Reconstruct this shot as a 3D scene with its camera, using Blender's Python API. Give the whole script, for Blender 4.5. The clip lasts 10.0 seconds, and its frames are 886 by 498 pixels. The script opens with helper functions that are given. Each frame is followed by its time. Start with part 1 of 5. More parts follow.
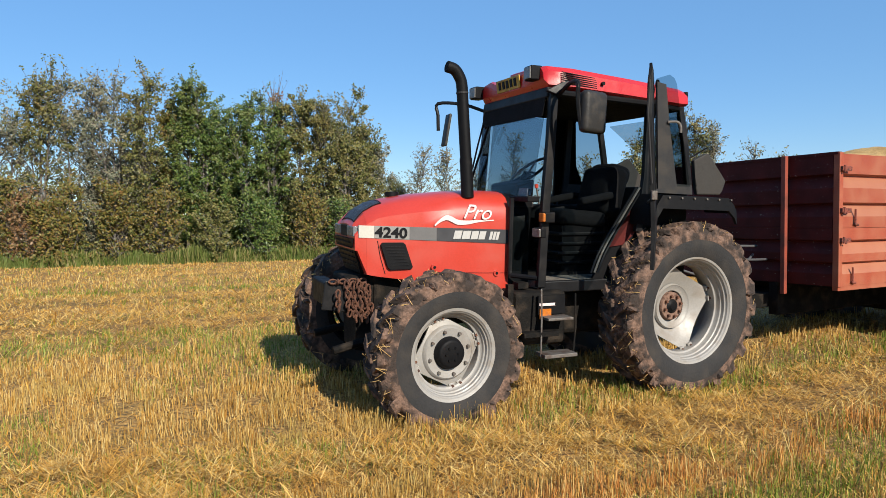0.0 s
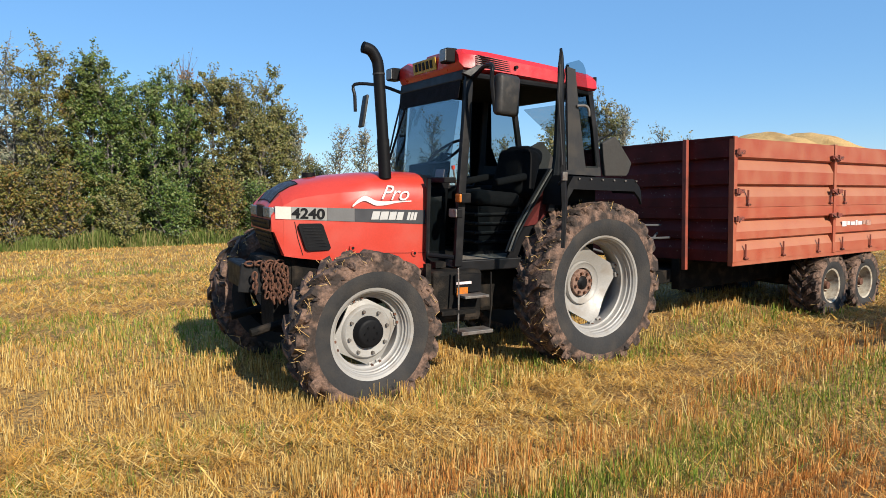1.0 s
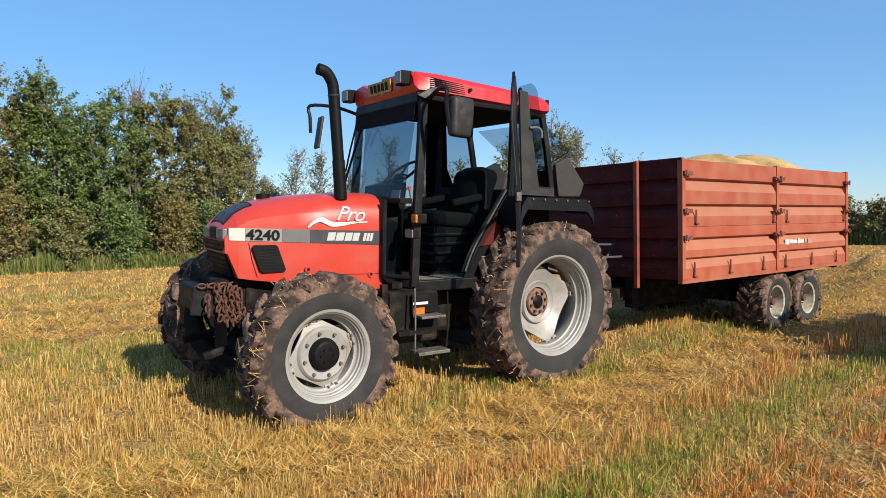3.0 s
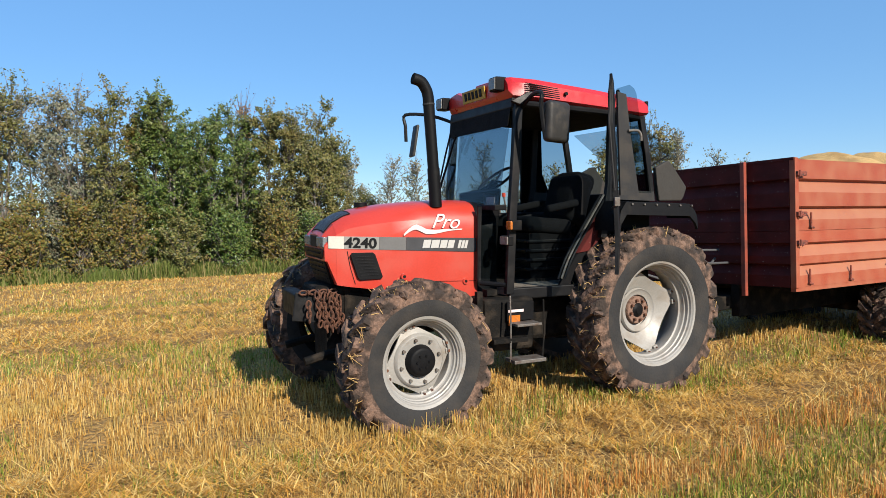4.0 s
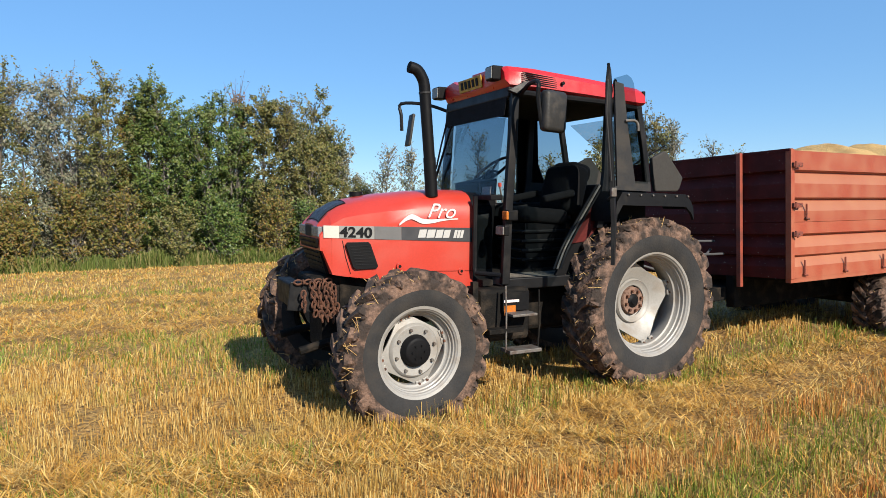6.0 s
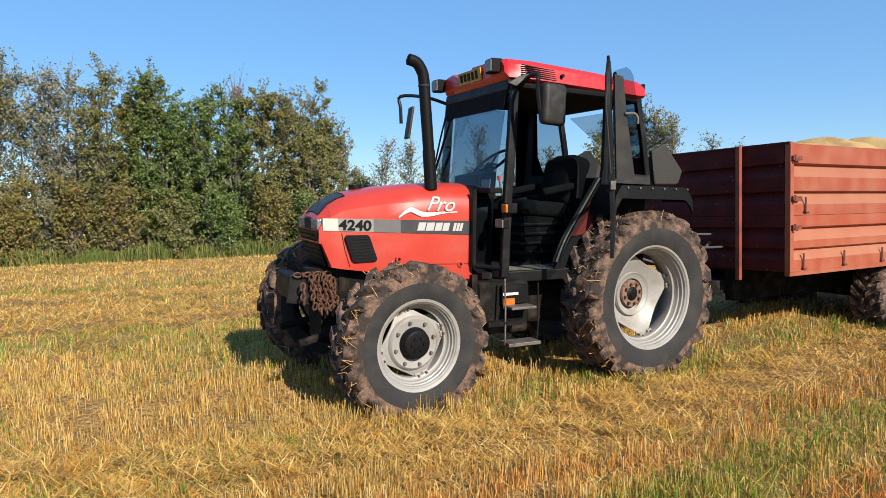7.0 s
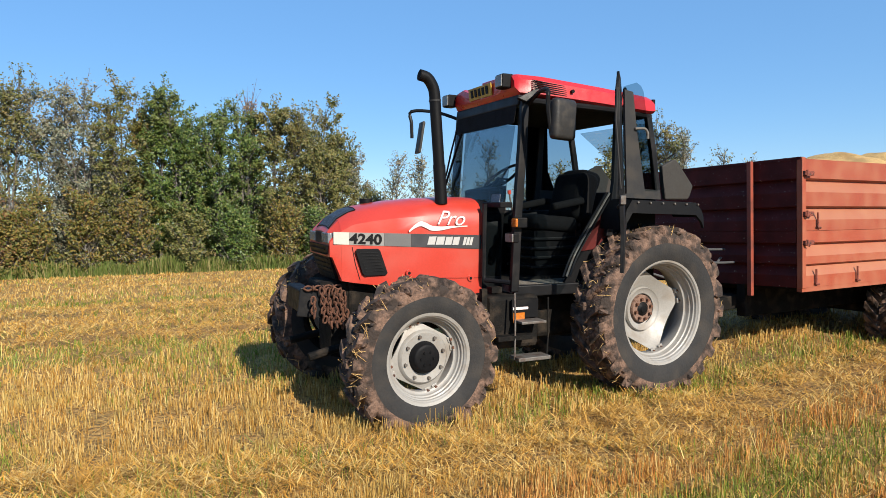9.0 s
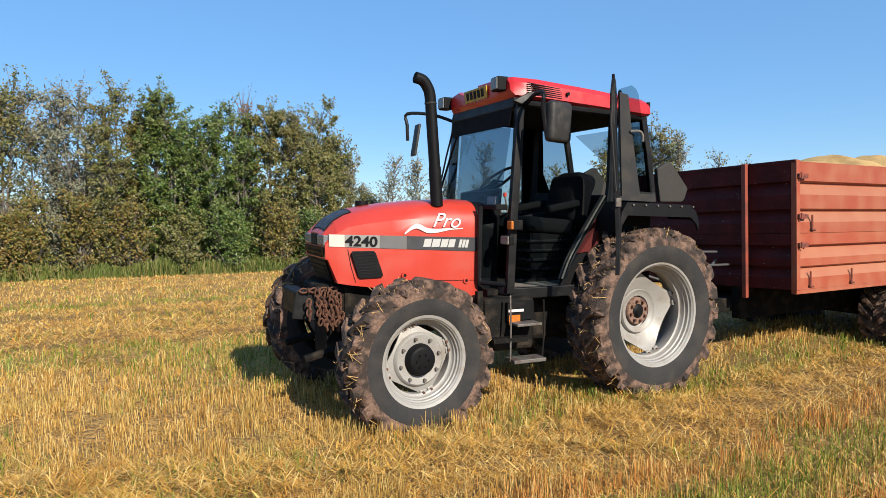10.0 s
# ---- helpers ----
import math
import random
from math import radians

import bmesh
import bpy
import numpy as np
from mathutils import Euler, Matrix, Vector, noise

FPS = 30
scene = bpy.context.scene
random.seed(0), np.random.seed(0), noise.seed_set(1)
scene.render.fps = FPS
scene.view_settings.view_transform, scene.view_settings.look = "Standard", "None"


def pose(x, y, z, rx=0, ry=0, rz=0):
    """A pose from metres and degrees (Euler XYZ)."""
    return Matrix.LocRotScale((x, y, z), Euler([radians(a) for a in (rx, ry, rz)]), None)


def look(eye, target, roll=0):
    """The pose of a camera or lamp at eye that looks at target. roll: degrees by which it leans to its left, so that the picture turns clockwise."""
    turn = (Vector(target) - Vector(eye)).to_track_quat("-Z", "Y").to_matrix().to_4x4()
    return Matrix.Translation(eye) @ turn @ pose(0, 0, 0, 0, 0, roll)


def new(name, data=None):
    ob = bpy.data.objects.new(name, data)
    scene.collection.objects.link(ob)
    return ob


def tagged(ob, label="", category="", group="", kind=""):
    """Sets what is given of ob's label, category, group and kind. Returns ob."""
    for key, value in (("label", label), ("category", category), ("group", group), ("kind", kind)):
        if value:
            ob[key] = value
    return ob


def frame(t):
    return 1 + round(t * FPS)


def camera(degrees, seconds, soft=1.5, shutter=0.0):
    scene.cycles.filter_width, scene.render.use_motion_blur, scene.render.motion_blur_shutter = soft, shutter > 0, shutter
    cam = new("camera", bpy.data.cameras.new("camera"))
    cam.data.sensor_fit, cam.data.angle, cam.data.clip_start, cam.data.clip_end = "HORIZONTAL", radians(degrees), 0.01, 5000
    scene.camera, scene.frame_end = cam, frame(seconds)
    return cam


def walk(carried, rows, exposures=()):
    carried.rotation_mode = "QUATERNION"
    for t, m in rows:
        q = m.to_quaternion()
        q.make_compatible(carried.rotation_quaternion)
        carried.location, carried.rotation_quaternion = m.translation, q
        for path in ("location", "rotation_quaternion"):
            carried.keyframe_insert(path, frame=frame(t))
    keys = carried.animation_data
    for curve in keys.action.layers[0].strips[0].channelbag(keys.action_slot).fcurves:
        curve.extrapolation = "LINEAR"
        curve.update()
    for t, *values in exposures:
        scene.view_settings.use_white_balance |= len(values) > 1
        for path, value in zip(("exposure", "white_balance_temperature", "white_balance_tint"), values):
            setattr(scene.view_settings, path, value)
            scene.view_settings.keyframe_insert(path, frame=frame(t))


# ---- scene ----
cam = camera(66.2, 10.0, soft=0.75)
PATH = [
    (0, (-4.472, -5.785, 1.609), (-3.723, -3.932, 1.531), -0.5),
    (0.5, (-4.476, -5.802, 1.606), (-3.664, -3.978, 1.477), -0.7),
    (1, (-4.489, -5.865, 1.594), (-3.53, -4.115, 1.462), -0.7),
    (1.5, (-4.493, -5.883, 1.591), (-3.326, -4.262, 1.491), -0.6),
    (2, (-4.492, -5.878, 1.592), (-3.135, -4.412, 1.498), -0.6),
    (2.5, (-4.488, -5.891, 1.586), (-3.178, -4.381, 1.508), -0.8),
    (3, (-4.487, -5.888, 1.586), (-3.419, -4.199, 1.515), -1.0),
    (3.2, (-4.487, -5.878, 1.588), (-1.338, -0.318, 1.369), -1.2),
    (4.3, (-4.481, -5.858, 1.599), (-3.665, -4.033, 1.557), -1.5),
    (4.5, (-4.483, -5.855, 1.593), (-3.662, -4.031, 1.559), -1.4),
    (5, (-4.481, -5.845, 1.595), (-3.644, -4.029, 1.549), -1.3),
    (5.5, (-4.48, -5.838, 1.597), (-3.641, -4.024, 1.535), -1.3),
    (7, (-4.48, -5.841, 1.596), (-3.64, -4.029, 1.497), -1.2),
    (7.5, (-4.482, -5.854, 1.593), (-3.643, -4.042, 1.499), -1.2),
    (8, (-4.482, -5.849, 1.595), (-3.643, -4.035, 1.512), -1.2),
    (8.5, (-4.483, -5.86, 1.592), (-3.661, -4.038, 1.518), -1.1),
    (9, (-4.483, -5.856, 1.593), (-3.669, -4.029, 1.537), -1.0),
    (9.5, (-4.482, -5.854, 1.594), (-3.666, -4.028, 1.547), -1.0),
    (10, (-4.483, -5.859, 1.592), (-3.658, -4.038, 1.543), -1.0),
]
walk(cam, [(t, look(eye, target, roll)) for t, eye, target, roll in PATH], [(0, 0.50), (0.5, 0.58), (1.5, 0.60), (3.0, 0.58), (4.5, 0.60), (10, 0.61)])

# ---- light: low clear autumn sun from behind the camera's right ----
SUN_EL = radians(29)
SUN_TO = Vector((0.14, -1.0, 0)).normalized()          # level direction towards the sun
sun = new("sun", bpy.data.lights.new("sun", "SUN"))
sun.data.energy, sun.data.angle, sun.data.color = 5.0, radians(0.53), (1.0, 0.915, 0.785)
sun_dir = SUN_TO * math.cos(SUN_EL) + Vector((0, 0, math.sin(SUN_EL)))
sun.matrix_world = Matrix.Translation((0, -20, 30)) @ sun_dir.to_track_quat("Z", "Y").to_matrix().to_4x4()
world = bpy.data.worlds.new("sky")
scene.world = world
world.use_nodes = True
wn = world.node_tree.nodes
sky = wn.new("ShaderNodeTexSky")
sky.sky_type, sky.sun_disc = "NISHITA", False
sky.sun_elevation, sky.sun_rotation = SUN_EL, math.atan2(SUN_TO.x, SUN_TO.y)
sky.air_density, sky.dust_density, sky.ozone_density = 1.0, 0.0, 3.0
deep = wn.new("ShaderNodeHueSaturation")
deep.inputs["Saturation"].default_value, deep.inputs["Hue"].default_value = 1.28, 0.506
world.node_tree.links.new(sky.outputs[0], deep.inputs["Color"])
haze = wn.new("ShaderNodeMix")                           # evens out the fall from zenith to horizon
haze.data_type = "RGBA"
haze.inputs["Factor"].default_value, haze.inputs["B"].default_value = 0.55, (1.45, 2.95, 5.2, 1)
world.node_tree.links.new(deep.outputs[0], haze.inputs["A"])
world.node_tree.links.new(haze.outputs["Result"], wn["Background"].inputs[0])
wn["Background"].inputs[1].default_value = 0.110


# ---- materials ----
def mat(name, color, rough=0.6, metal=0.0, spot=None, spot_scale=6.0, spot_lo=0.5, spot_hi=0.65, grain=0.12, grain_scale=60.0,
        bump=0.15, bump_scale=80.0, rand=0.0, island=0.0, coat=0.0, spec=0.5, dust=None):
    """A painted or natural surface: base colour, fine grain, larger patches of a second colour, relief."""
    m = bpy.data.materials.new(name)
    m.use_nodes = True
    n, l = m.node_tree.nodes, m.node_tree.links
    p = n["Principled BSDF"]
    p.inputs["Metallic"].default_value = metal
    p.inputs["Coat Weight"].default_value = coat
    p.inputs["Specular IOR Level"].default_value = spec
    tc = n.new("ShaderNodeTexCoord")

    def tex(scale, detail=4.0):
        t = n.new("ShaderNodeTexNoise")
        t.inputs["Scale"].default_value, t.inputs["Detail"].default_value = scale, detail
        l.new(tc.outputs["Object"], t.inputs["Vector"])
        return t

    def mixer(fac, a, b, kind="MIX"):
        x = n.new("ShaderNodeMix")
        x.data_type, x.blend_type = "RGBA", kind
        for sock, v in ((x.inputs["Factor"], fac), (x.inputs["A"], a), (x.inputs["B"], b)):
            if isinstance(v, (tuple, float, int)):
                sock.default_value = (*v, 1) if isinstance(v, tuple) and len(v) == 3 else v
            else:
                l.new(v, sock)
        return x.outputs["Result"]

    def ramp(src, lo, hi, a=0.0, b=1.0):
        r = n.new("ShaderNodeMapRange")
        r.inputs["From Min"].default_value, r.inputs["From Max"].default_value = lo, hi
        r.inputs["To Min"].default_value, r.inputs["To Max"].default_value = a, b
        l.new(src, r.inputs["Value"])
        return r.outputs["Result"]

    col = mixer(ramp(tex(grain_scale).outputs["Fac"], 0.3, 0.7), tuple(c * (1 - grain) for c in color), tuple(min(1, c * (1 + grain)) for c in color))
    rsock = ramp(tex(spot_scale * 2).outputs["Fac"], 0.3, 0.7, max(0.02, rough - 0.08), min(1, rough + 0.08))
    if spot:
        f = ramp(tex(spot_scale, 6.0).outputs["Fac"], spot_lo, spot_hi)
        col = mixer(f, col, spot)
    if dust:                                             # settled on faces that look upwards
        ge, sx = n.new("ShaderNodeNewGeometry"), n.new("ShaderNodeSeparateXYZ")
        l.new(ge.outputs["Normal"], sx.inputs[0])
        col = mixer(ramp(sx.outputs["Z"], 0.1, 0.7, 0.0, 0.75), col, dust)
    if rand or island:
        g = n.new("ShaderNodeObjectInfo") if rand else n.new("ShaderNodeNewGeometry")
        amount = rand or island
        h = n.new("ShaderNodeHueSaturation")
        l.new(ramp(g.outputs["Random" if rand else "Random Per Island"], 0, 1, 1 - amount, 1 + amount), h.inputs["Value"])
        h.inputs["Saturation"].default_value = 1.0
        l.new(col, h.inputs["Color"])
        col = h.outputs["Color"]
    l.new(col, p.inputs["Base Color"])
    l.new(rsock, p.inputs["Roughness"])
    if bump:
        b = n.new("ShaderNodeBump")
        b.inputs["Strength"].default_value, b.inputs["Distance"].default_value = bump, 0.02
        l.new(tex(bump_scale, 6.0).outputs["Fac"], b.inputs["Height"])
        l.new(b.outputs["Normal"], p.inputs["Normal"])
    return m


def blades(name, colors, trans=0.25, rough=0.6, patch=None, patch_scale=0.5, gloss=0.2):
    """Leaves, grass or straw: a colour picked for each piece, some light passing through."""
    m = bpy.data.materials.new(name)
    m.use_nodes = True
    n, l = m.node_tree.nodes, m.node_tree.links
    p = n["Principled BSDF"]
    g = n.new("ShaderNodeNewGeometry")
    r = n.new("ShaderNodeValToRGB")
    e = r.color_ramp.elements
    while len(e) < len(colors):
        e.new(0.5)
    for i, c in enumerate(colors):
        e[i].position, e[i].color = i / max(1, len(colors) - 1), (*c, 1)
    l.new(g.outputs["Random Per Island"], r.inputs["Fac"])
    col = r.outputs["Color"]
    if patch:
        tc, t = n.new("ShaderNodeTexCoord"), n.new("ShaderNodeTexNoise")
        t.inputs["Scale"].default_value = patch_scale
        l.new(tc.outputs["Object"], t.inputs["Vector"])
        mr, x = n.new("ShaderNodeMapRange"), n.new("ShaderNodeMix")
        mr.inputs["From Min"].default_value, mr.inputs["From Max"].default_value = 0.52, 0.7
        mr.inputs["To Max"].default_value = 0.75
        l.new(t.outputs["Fac"], mr.inputs["Value"])
        x.data_type = "RGBA"
        l.new(mr.outputs["Result"], x.inputs["Factor"])
        l.new(col, x.inputs["A"])
        x.inputs["B"].default_value = (*patch, 1)
        col = x.outputs["Result"]
    l.new(col, p.inputs["Base Color"])
    p.inputs["Roughness"].default_value = rough
    p.inputs["Specular IOR Level"].default_value = gloss
    tr, ms = n.new("ShaderNodeBsdfTranslucent"), n.new("ShaderNodeMixShader")
    l.new(col, tr.inputs["Color"])
    ms.inputs["Fac"].default_value = trans
    l.new(p.outputs[0], ms.inputs[1])
    l.new(tr.outputs[0], ms.inputs[2])
    l.new(ms.outputs[0], n["Material Output"].inputs["Surface"])
    return m


def glass(name, tint, rough=0.02):
    """Thin tinted pane: mostly clear, with a glossy surface."""
    m = bpy.data.materials.new(name)
    m.use_nodes = True
    n, l = m.node_tree.nodes, m.node_tree.links
    n.remove(n["Principled BSDF"])
    t, g, ms, lw, f = n.new("ShaderNodeBsdfTransparent"), n.new("ShaderNodeBsdfGlossy"), n.new("ShaderNodeMixShader"), n.new("ShaderNodeLayerWeight"), n.new("ShaderNodeMath")
    t.inputs["Color"].default_value = (*tint, 1)
    g.inputs["Roughness"].default_value = rough
    lw.inputs["Blend"].default_value = 0.5
    f.operation = "POWER"
    f.inputs[1].default_value = 5.0
    l.new(lw.outputs["Facing"], f.inputs[0])
    l.new(f.outputs[0], ms.inputs[0])
    l.new(t.outputs[0], ms.inputs[1])
    l.new(g.outputs[0], ms.inputs[2])
    l.new(ms.outputs[0], n["Material Output"].inputs["Surface"])
    return m


M_RED = mat("tractor_red", (0.432, 0.0346, 0.0187), 0.38, spot=(0.403, 0.054, 0.0324), spot_scale=2.5, spot_lo=0.5, spot_hi=0.8, grain=0.06, bump=0.03, coat=0.25)
M_ROOF = mat("roof_red", (0.446, 0.0144, 0.013), 0.35, grain=0.05, bump=0.03, coat=0.3)
M_BLACK = mat("black_plastic", (0.00504, 0.00504, 0.00576), 0.55, spec=0.14, spot=(0.0158, 0.0137, 0.0115), spot_scale=8, spot_lo=0.6, spot_hi=0.8, bump=0.08)
M_FRAME = mat("black_frame_paint", (0.0072, 0.0072, 0.00792), 0.45, spec=0.22, spot=(0.0252, 0.0216, 0.0194), spot_scale=5, spot_lo=0.55, spot_hi=0.85, bump=0.05)
M_GREY = mat("grey_plastic", (0.023, 0.0223, 0.0223), 0.6, spec=0.25, spot=(0.036, 0.0317, 0.0274), bump=0.08)
M_HOUSING = mat("sun_bleached_plastic", (0.036, 0.0331, 0.0295), 0.7, spec=0.25, spot=(0.036, 0.0317, 0.0274), bump=0.08)
M_MIRRORCASE = mat("mirror_case_plastic", (0.023, 0.0216, 0.0202), 0.55, spec=0.3, spot=(0.0504, 0.0432, 0.036), spot_scale=12, spot_lo=0.5, spot_hi=0.75, bump=0.1)
M_MESH = mat("intake_mesh", (0.03, 0.03, 0.034), 0.4, spec=0.4, grain=0.5, grain_scale=220, bump=0.5, bump_scale=220)
M_MARK = mat("grey_mark", (0.40, 0.39, 0.37), 0.45, grain=0.05, bump=0.02)
M_STRIPE = mat("stripe_grey", (0.036, 0.036, 0.0396), 0.4, grain=0.05, bump=0.02)
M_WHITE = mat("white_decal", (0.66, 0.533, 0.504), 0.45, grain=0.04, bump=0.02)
M_FADE = mat("mid_grey_decal", (0.108, 0.104, 0.101), 0.45, grain=0.05, bump=0.02)
M_LGREY = mat("light_grey_decal", (0.216, 0.209, 0.194), 0.45, grain=0.05, bump=0.02)
M_CREAM = mat("cream_decal", (0.46, 0.44, 0.38), 0.45, grain=0.05, bump=0.02)
M_SEAT = mat("seat_cloth", (0.00648, 0.00648, 0.0072), 0.95, spec=0.2, grain=0.3, grain_scale=200, bump=0.4, bump_scale=300)
M_RUBBER = mat("tyre_rubber", (0.0245, 0.0238, 0.0238), 0.85, spec=0.3, spot=(0.054, 0.0461, 0.0389), spot_scale=5, spot_lo=0.45, spot_hi=0.8, bump=0.25, bump_scale=50)
M_MUD = mat("muddy_tread", (0.158, 0.095, 0.0662), 0.95, spot=(0.0324, 0.0223, 0.0173), spot_scale=9, spot_lo=0.40, spot_hi=0.57, grain=0.35, bump=0.9, bump_scale=35)
M_SILVER = mat("rim_silver", (0.288, 0.274, 0.252), 0.5, metal=0.1, spot=(0.216, 0.18, 0.144), spot_scale=7, spot_lo=0.5, spot_hi=0.8, grain=0.06, bump=0.05)
M_CREAMRIM = mat("cream_rim_paint", (0.36, 0.317, 0.245), 0.6, spot=(0.18, 0.122, 0.0792), spot_scale=9, bump=0.1)
M_HUBRUST = mat("dusty_rust", (0.194, 0.115, 0.0828), 0.9, spot=(0.0864, 0.0432, 0.0288), spot_scale=30, bump=0.4)
M_RUST = mat("rust", (0.115, 0.0468, 0.0252), 0.85, spot=(0.0504, 0.0216, 0.0144), spot_scale=30, bump=0.5)
M_STEEL = mat("worn_steel", (0.15, 0.135, 0.12), 0.6, metal=0.5, spot=(0.101, 0.072, 0.0576), spot_scale=12)
# dirty iron; also the painted shade on the far wheels and under the tractor
M_DIRT_SHADE = mat("dirty_iron_and_shade", (0.00864, 0.00792, 0.0072), 0.8, spec=0.1, spot=(0.0432, 0.0331, 0.0245), spot_scale=7, spot_lo=0.5, spot_hi=0.75, bump=0.35)
M_FLOORMAT = mat("dusty_cab_floor", (0.158, 0.137, 0.108), 0.9, spot=(0.0432, 0.036, 0.0324), spot_scale=9, bump=0.4)
M_AMBER = mat("amber_lens", (0.45, 0.13, 0.015), 0.25, spot=(0.30, 0.10, 0.03), spot_scale=30, grain=0.05, bump=0.05)
M_LENS = mat("dusty_lens", (0.20, 0.19, 0.175), 0.2, metal=0.2, spot=(0.15, 0.125, 0.10), spot_scale=14, grain=0.1, bump=0.2, bump_scale=120)
M_HEADLENS = mat("headlamp_glass", (0.16, 0.17, 0.18), 0.12, grain=0.2, grain_scale=30, bump=0.25, bump_scale=110)
M_PLATE = mat("yellow_plate", (0.446, 0.259, 0.0216), 0.5, spot=(0.288, 0.158, 0.0144), grain=0.05, bump=0.03)
M_MIRROR = mat("mirror_glass", (0.75, 0.76, 0.78), 0.04, metal=1.0, grain=0.0, bump=0.0)
M_TRED = mat("trailer_red", (0.285, 0.0545, 0.0223), 0.6, spot=(0.324, 0.105, 0.0514), spot_scale=3.2, spot_lo=0.38, spot_hi=0.7, grain=0.16, bump=0.08, rand=0.05, dust=(0.35, 0.167, 0.0848))
# red with shade put into the colour; the pale specks are paint chips
M_TSHADE = mat("trailer_shaded_red", (0.0684, 0.00864, 0.0072), 0.65, spec=0.2, spot=(0.245, 0.202, 0.173), spot_scale=38, spot_lo=0.68, spot_hi=0.70, grain=0.3, grain_scale=4, bump=0.12)
M_POST = mat("trailer_post_red", (0.245, 0.0468, 0.0252), 0.6, spot=(0.158, 0.036, 0.0216), spot_scale=6, bump=0.1)
M_HOSE = mat("grey_hose", (0.0792, 0.0792, 0.0828), 0.4, grain=0.2, bump=0.1)
M_TRUST = mat("trailer_hinge_iron", (0.187, 0.0432, 0.0245), 0.8, spot=(0.0576, 0.0252, 0.018), spot_scale=25, bump=0.3)
M_GRAIN = mat("grain_heap", (0.52, 0.33, 0.125), 0.9, grain=0.35, grain_scale=90, spot=(0.36, 0.215, 0.075), spot_scale=4, bump=0.9, bump_scale=70)
M_BARK = mat("bark", (0.101, 0.0864, 0.072), 0.9, spot=(0.216, 0.202, 0.18), spot_scale=9, bump=0.5, bump_scale=25)
G_CAB = glass("cab_glass", (0.64, 0.68, 0.70))
G_DARK = glass("dark_side_glass", (0.55, 0.58, 0.60))
G_DOOR = glass("door_glass", (0.70, 0.75, 0.76))


# ---- mesh helpers ----
def part(name, bm, material, parent=None, label="", smooth=False, bevel=0.0):
    """Links a bmesh as one mesh object under a thing or a part."""
    if bevel:
        bmesh.ops.bevel(bm, geom=list(bm.edges), offset=bevel, segments=2, profile=0.5, affect="EDGES", clamp_overlap=True)
    bmesh.ops.recalc_face_normals(bm, faces=list(bm.faces))
    me = bpy.data.meshes.new(name)
    bm.to_mesh(me)
    bm.free()
    if smooth:
        me.shade_smooth()
        me.set_sharp_from_angle(angle=radians(38))
    me.materials.append(material)
    ob = new(name, me)
    ob.parent = parent
    if label:
        ob["label"] = label
    return ob


def box(c, s, rot=(0, 0, 0), bm=None):
    bm = bm or bmesh.new()
    bmesh.ops.create_cube(bm, size=1, matrix=pose(*c, *rot) @ Matrix.Diagonal((*s, 1)))
    return bm


def rod(p, q, r, seg=10, r2=None, bm=None):
    bm = bm or bmesh.new()
    p, q = Vector(p), Vector(q)
    m = Matrix.Translation((p + q) / 2) @ (q - p).to_track_quat("Z", "Y").to_matrix().to_4x4()
    bmesh.ops.create_cone(bm, cap_ends=True, segments=seg, radius1=r, radius2=r if r2 is None else r2, depth=(q - p).length, matrix=m)
    return bm


def tube(pts, r, seg=8, bm=None, radii=None):
    """A round bar or hose through points."""
    bm = bm or bmesh.new()
    pts = [Vector(p) for p in pts]
    rings = []
    for i, p in enumerate(pts):
        d = (pts[min(i + 1, len(pts) - 1)] - pts[max(i - 1, 0)]).normalized()
        a = d.cross(Vector((0.31, 0.2, 0.93))).normalized()
        b = d.cross(a)
        rr = radii[i] if radii else r
        rings.append([bm.verts.new(p + (a * math.cos(k) + b * math.sin(k)) * rr) for k in (2 * math.pi * j / seg for j in range(seg))])
    for u, v in zip(rings, rings[1:]):
        for j in range(seg):
            bm.faces.new((u[j], u[(j + 1) % seg], v[(j + 1) % seg], v[j]))
    bm.faces.new(rings[0][::-1])
    bm.faces.new(rings[-1])
    return bm


def smooth_path(pts, n=6):
    """Points on a smooth curve through pts."""
    pts = [Vector(p) for p in pts]
    out = []
    for i in range(len(pts) - 1):
        p0, p1, p2, p3 = pts[max(i - 1, 0)], pts[i], pts[i + 1], pts[min(i + 2, len(pts) - 1)]
        for k in range(n):
            t = k / n
            out.append(0.5 * (2 * p1 + (p2 - p0) * t + (2 * p0 - 5 * p1 + 4 * p2 - p3) * t * t + (3 * p1 - p0 - 3 * p2 + p3) * t ** 3))
    return out + [pts[-1]]


def slab(poly, thick, bm=None):
    """A plate: a closed 3D outline, thickened along its normal."""
    bm = bm or bmesh.new()
    poly = [Vector(p) for p in poly]
    nrm = Vector((0, 0, 0))
    for a, b in zip(poly, poly[1:] + poly[:1]):
        nrm += a.cross(b)
    nrm.normalize()
    lo = [bm.verts.new(p - nrm * thick / 2) for p in poly]
    hi = [bm.verts.new(p + nrm * thick / 2) for p in poly]
    bm.faces.new(lo[::-1])
    bm.faces.new(hi)
    for i in range(len(poly)):
        j = (i + 1) % len(poly)
        bm.faces.new((lo[i], lo[j], hi[j], hi[i]))
    return bm


def loft(sections, bm=None, caps=True):
    """Skin through closed sections of equal point counts."""
    bm = bm or bmesh.new()
    rings = [[bm.verts.new(p) for p in s] for s in sections]
    k = len(rings[0])
    for u, v in zip(rings, rings[1:]):
        for j in range(k):
            bm.faces.new((u[j], u[(j + 1) % k], v[(j + 1) % k], v[j]))
    if caps:
        bm.faces.new(rings[0][::-1])
        bm.faces.new(rings[-1])
    return bm


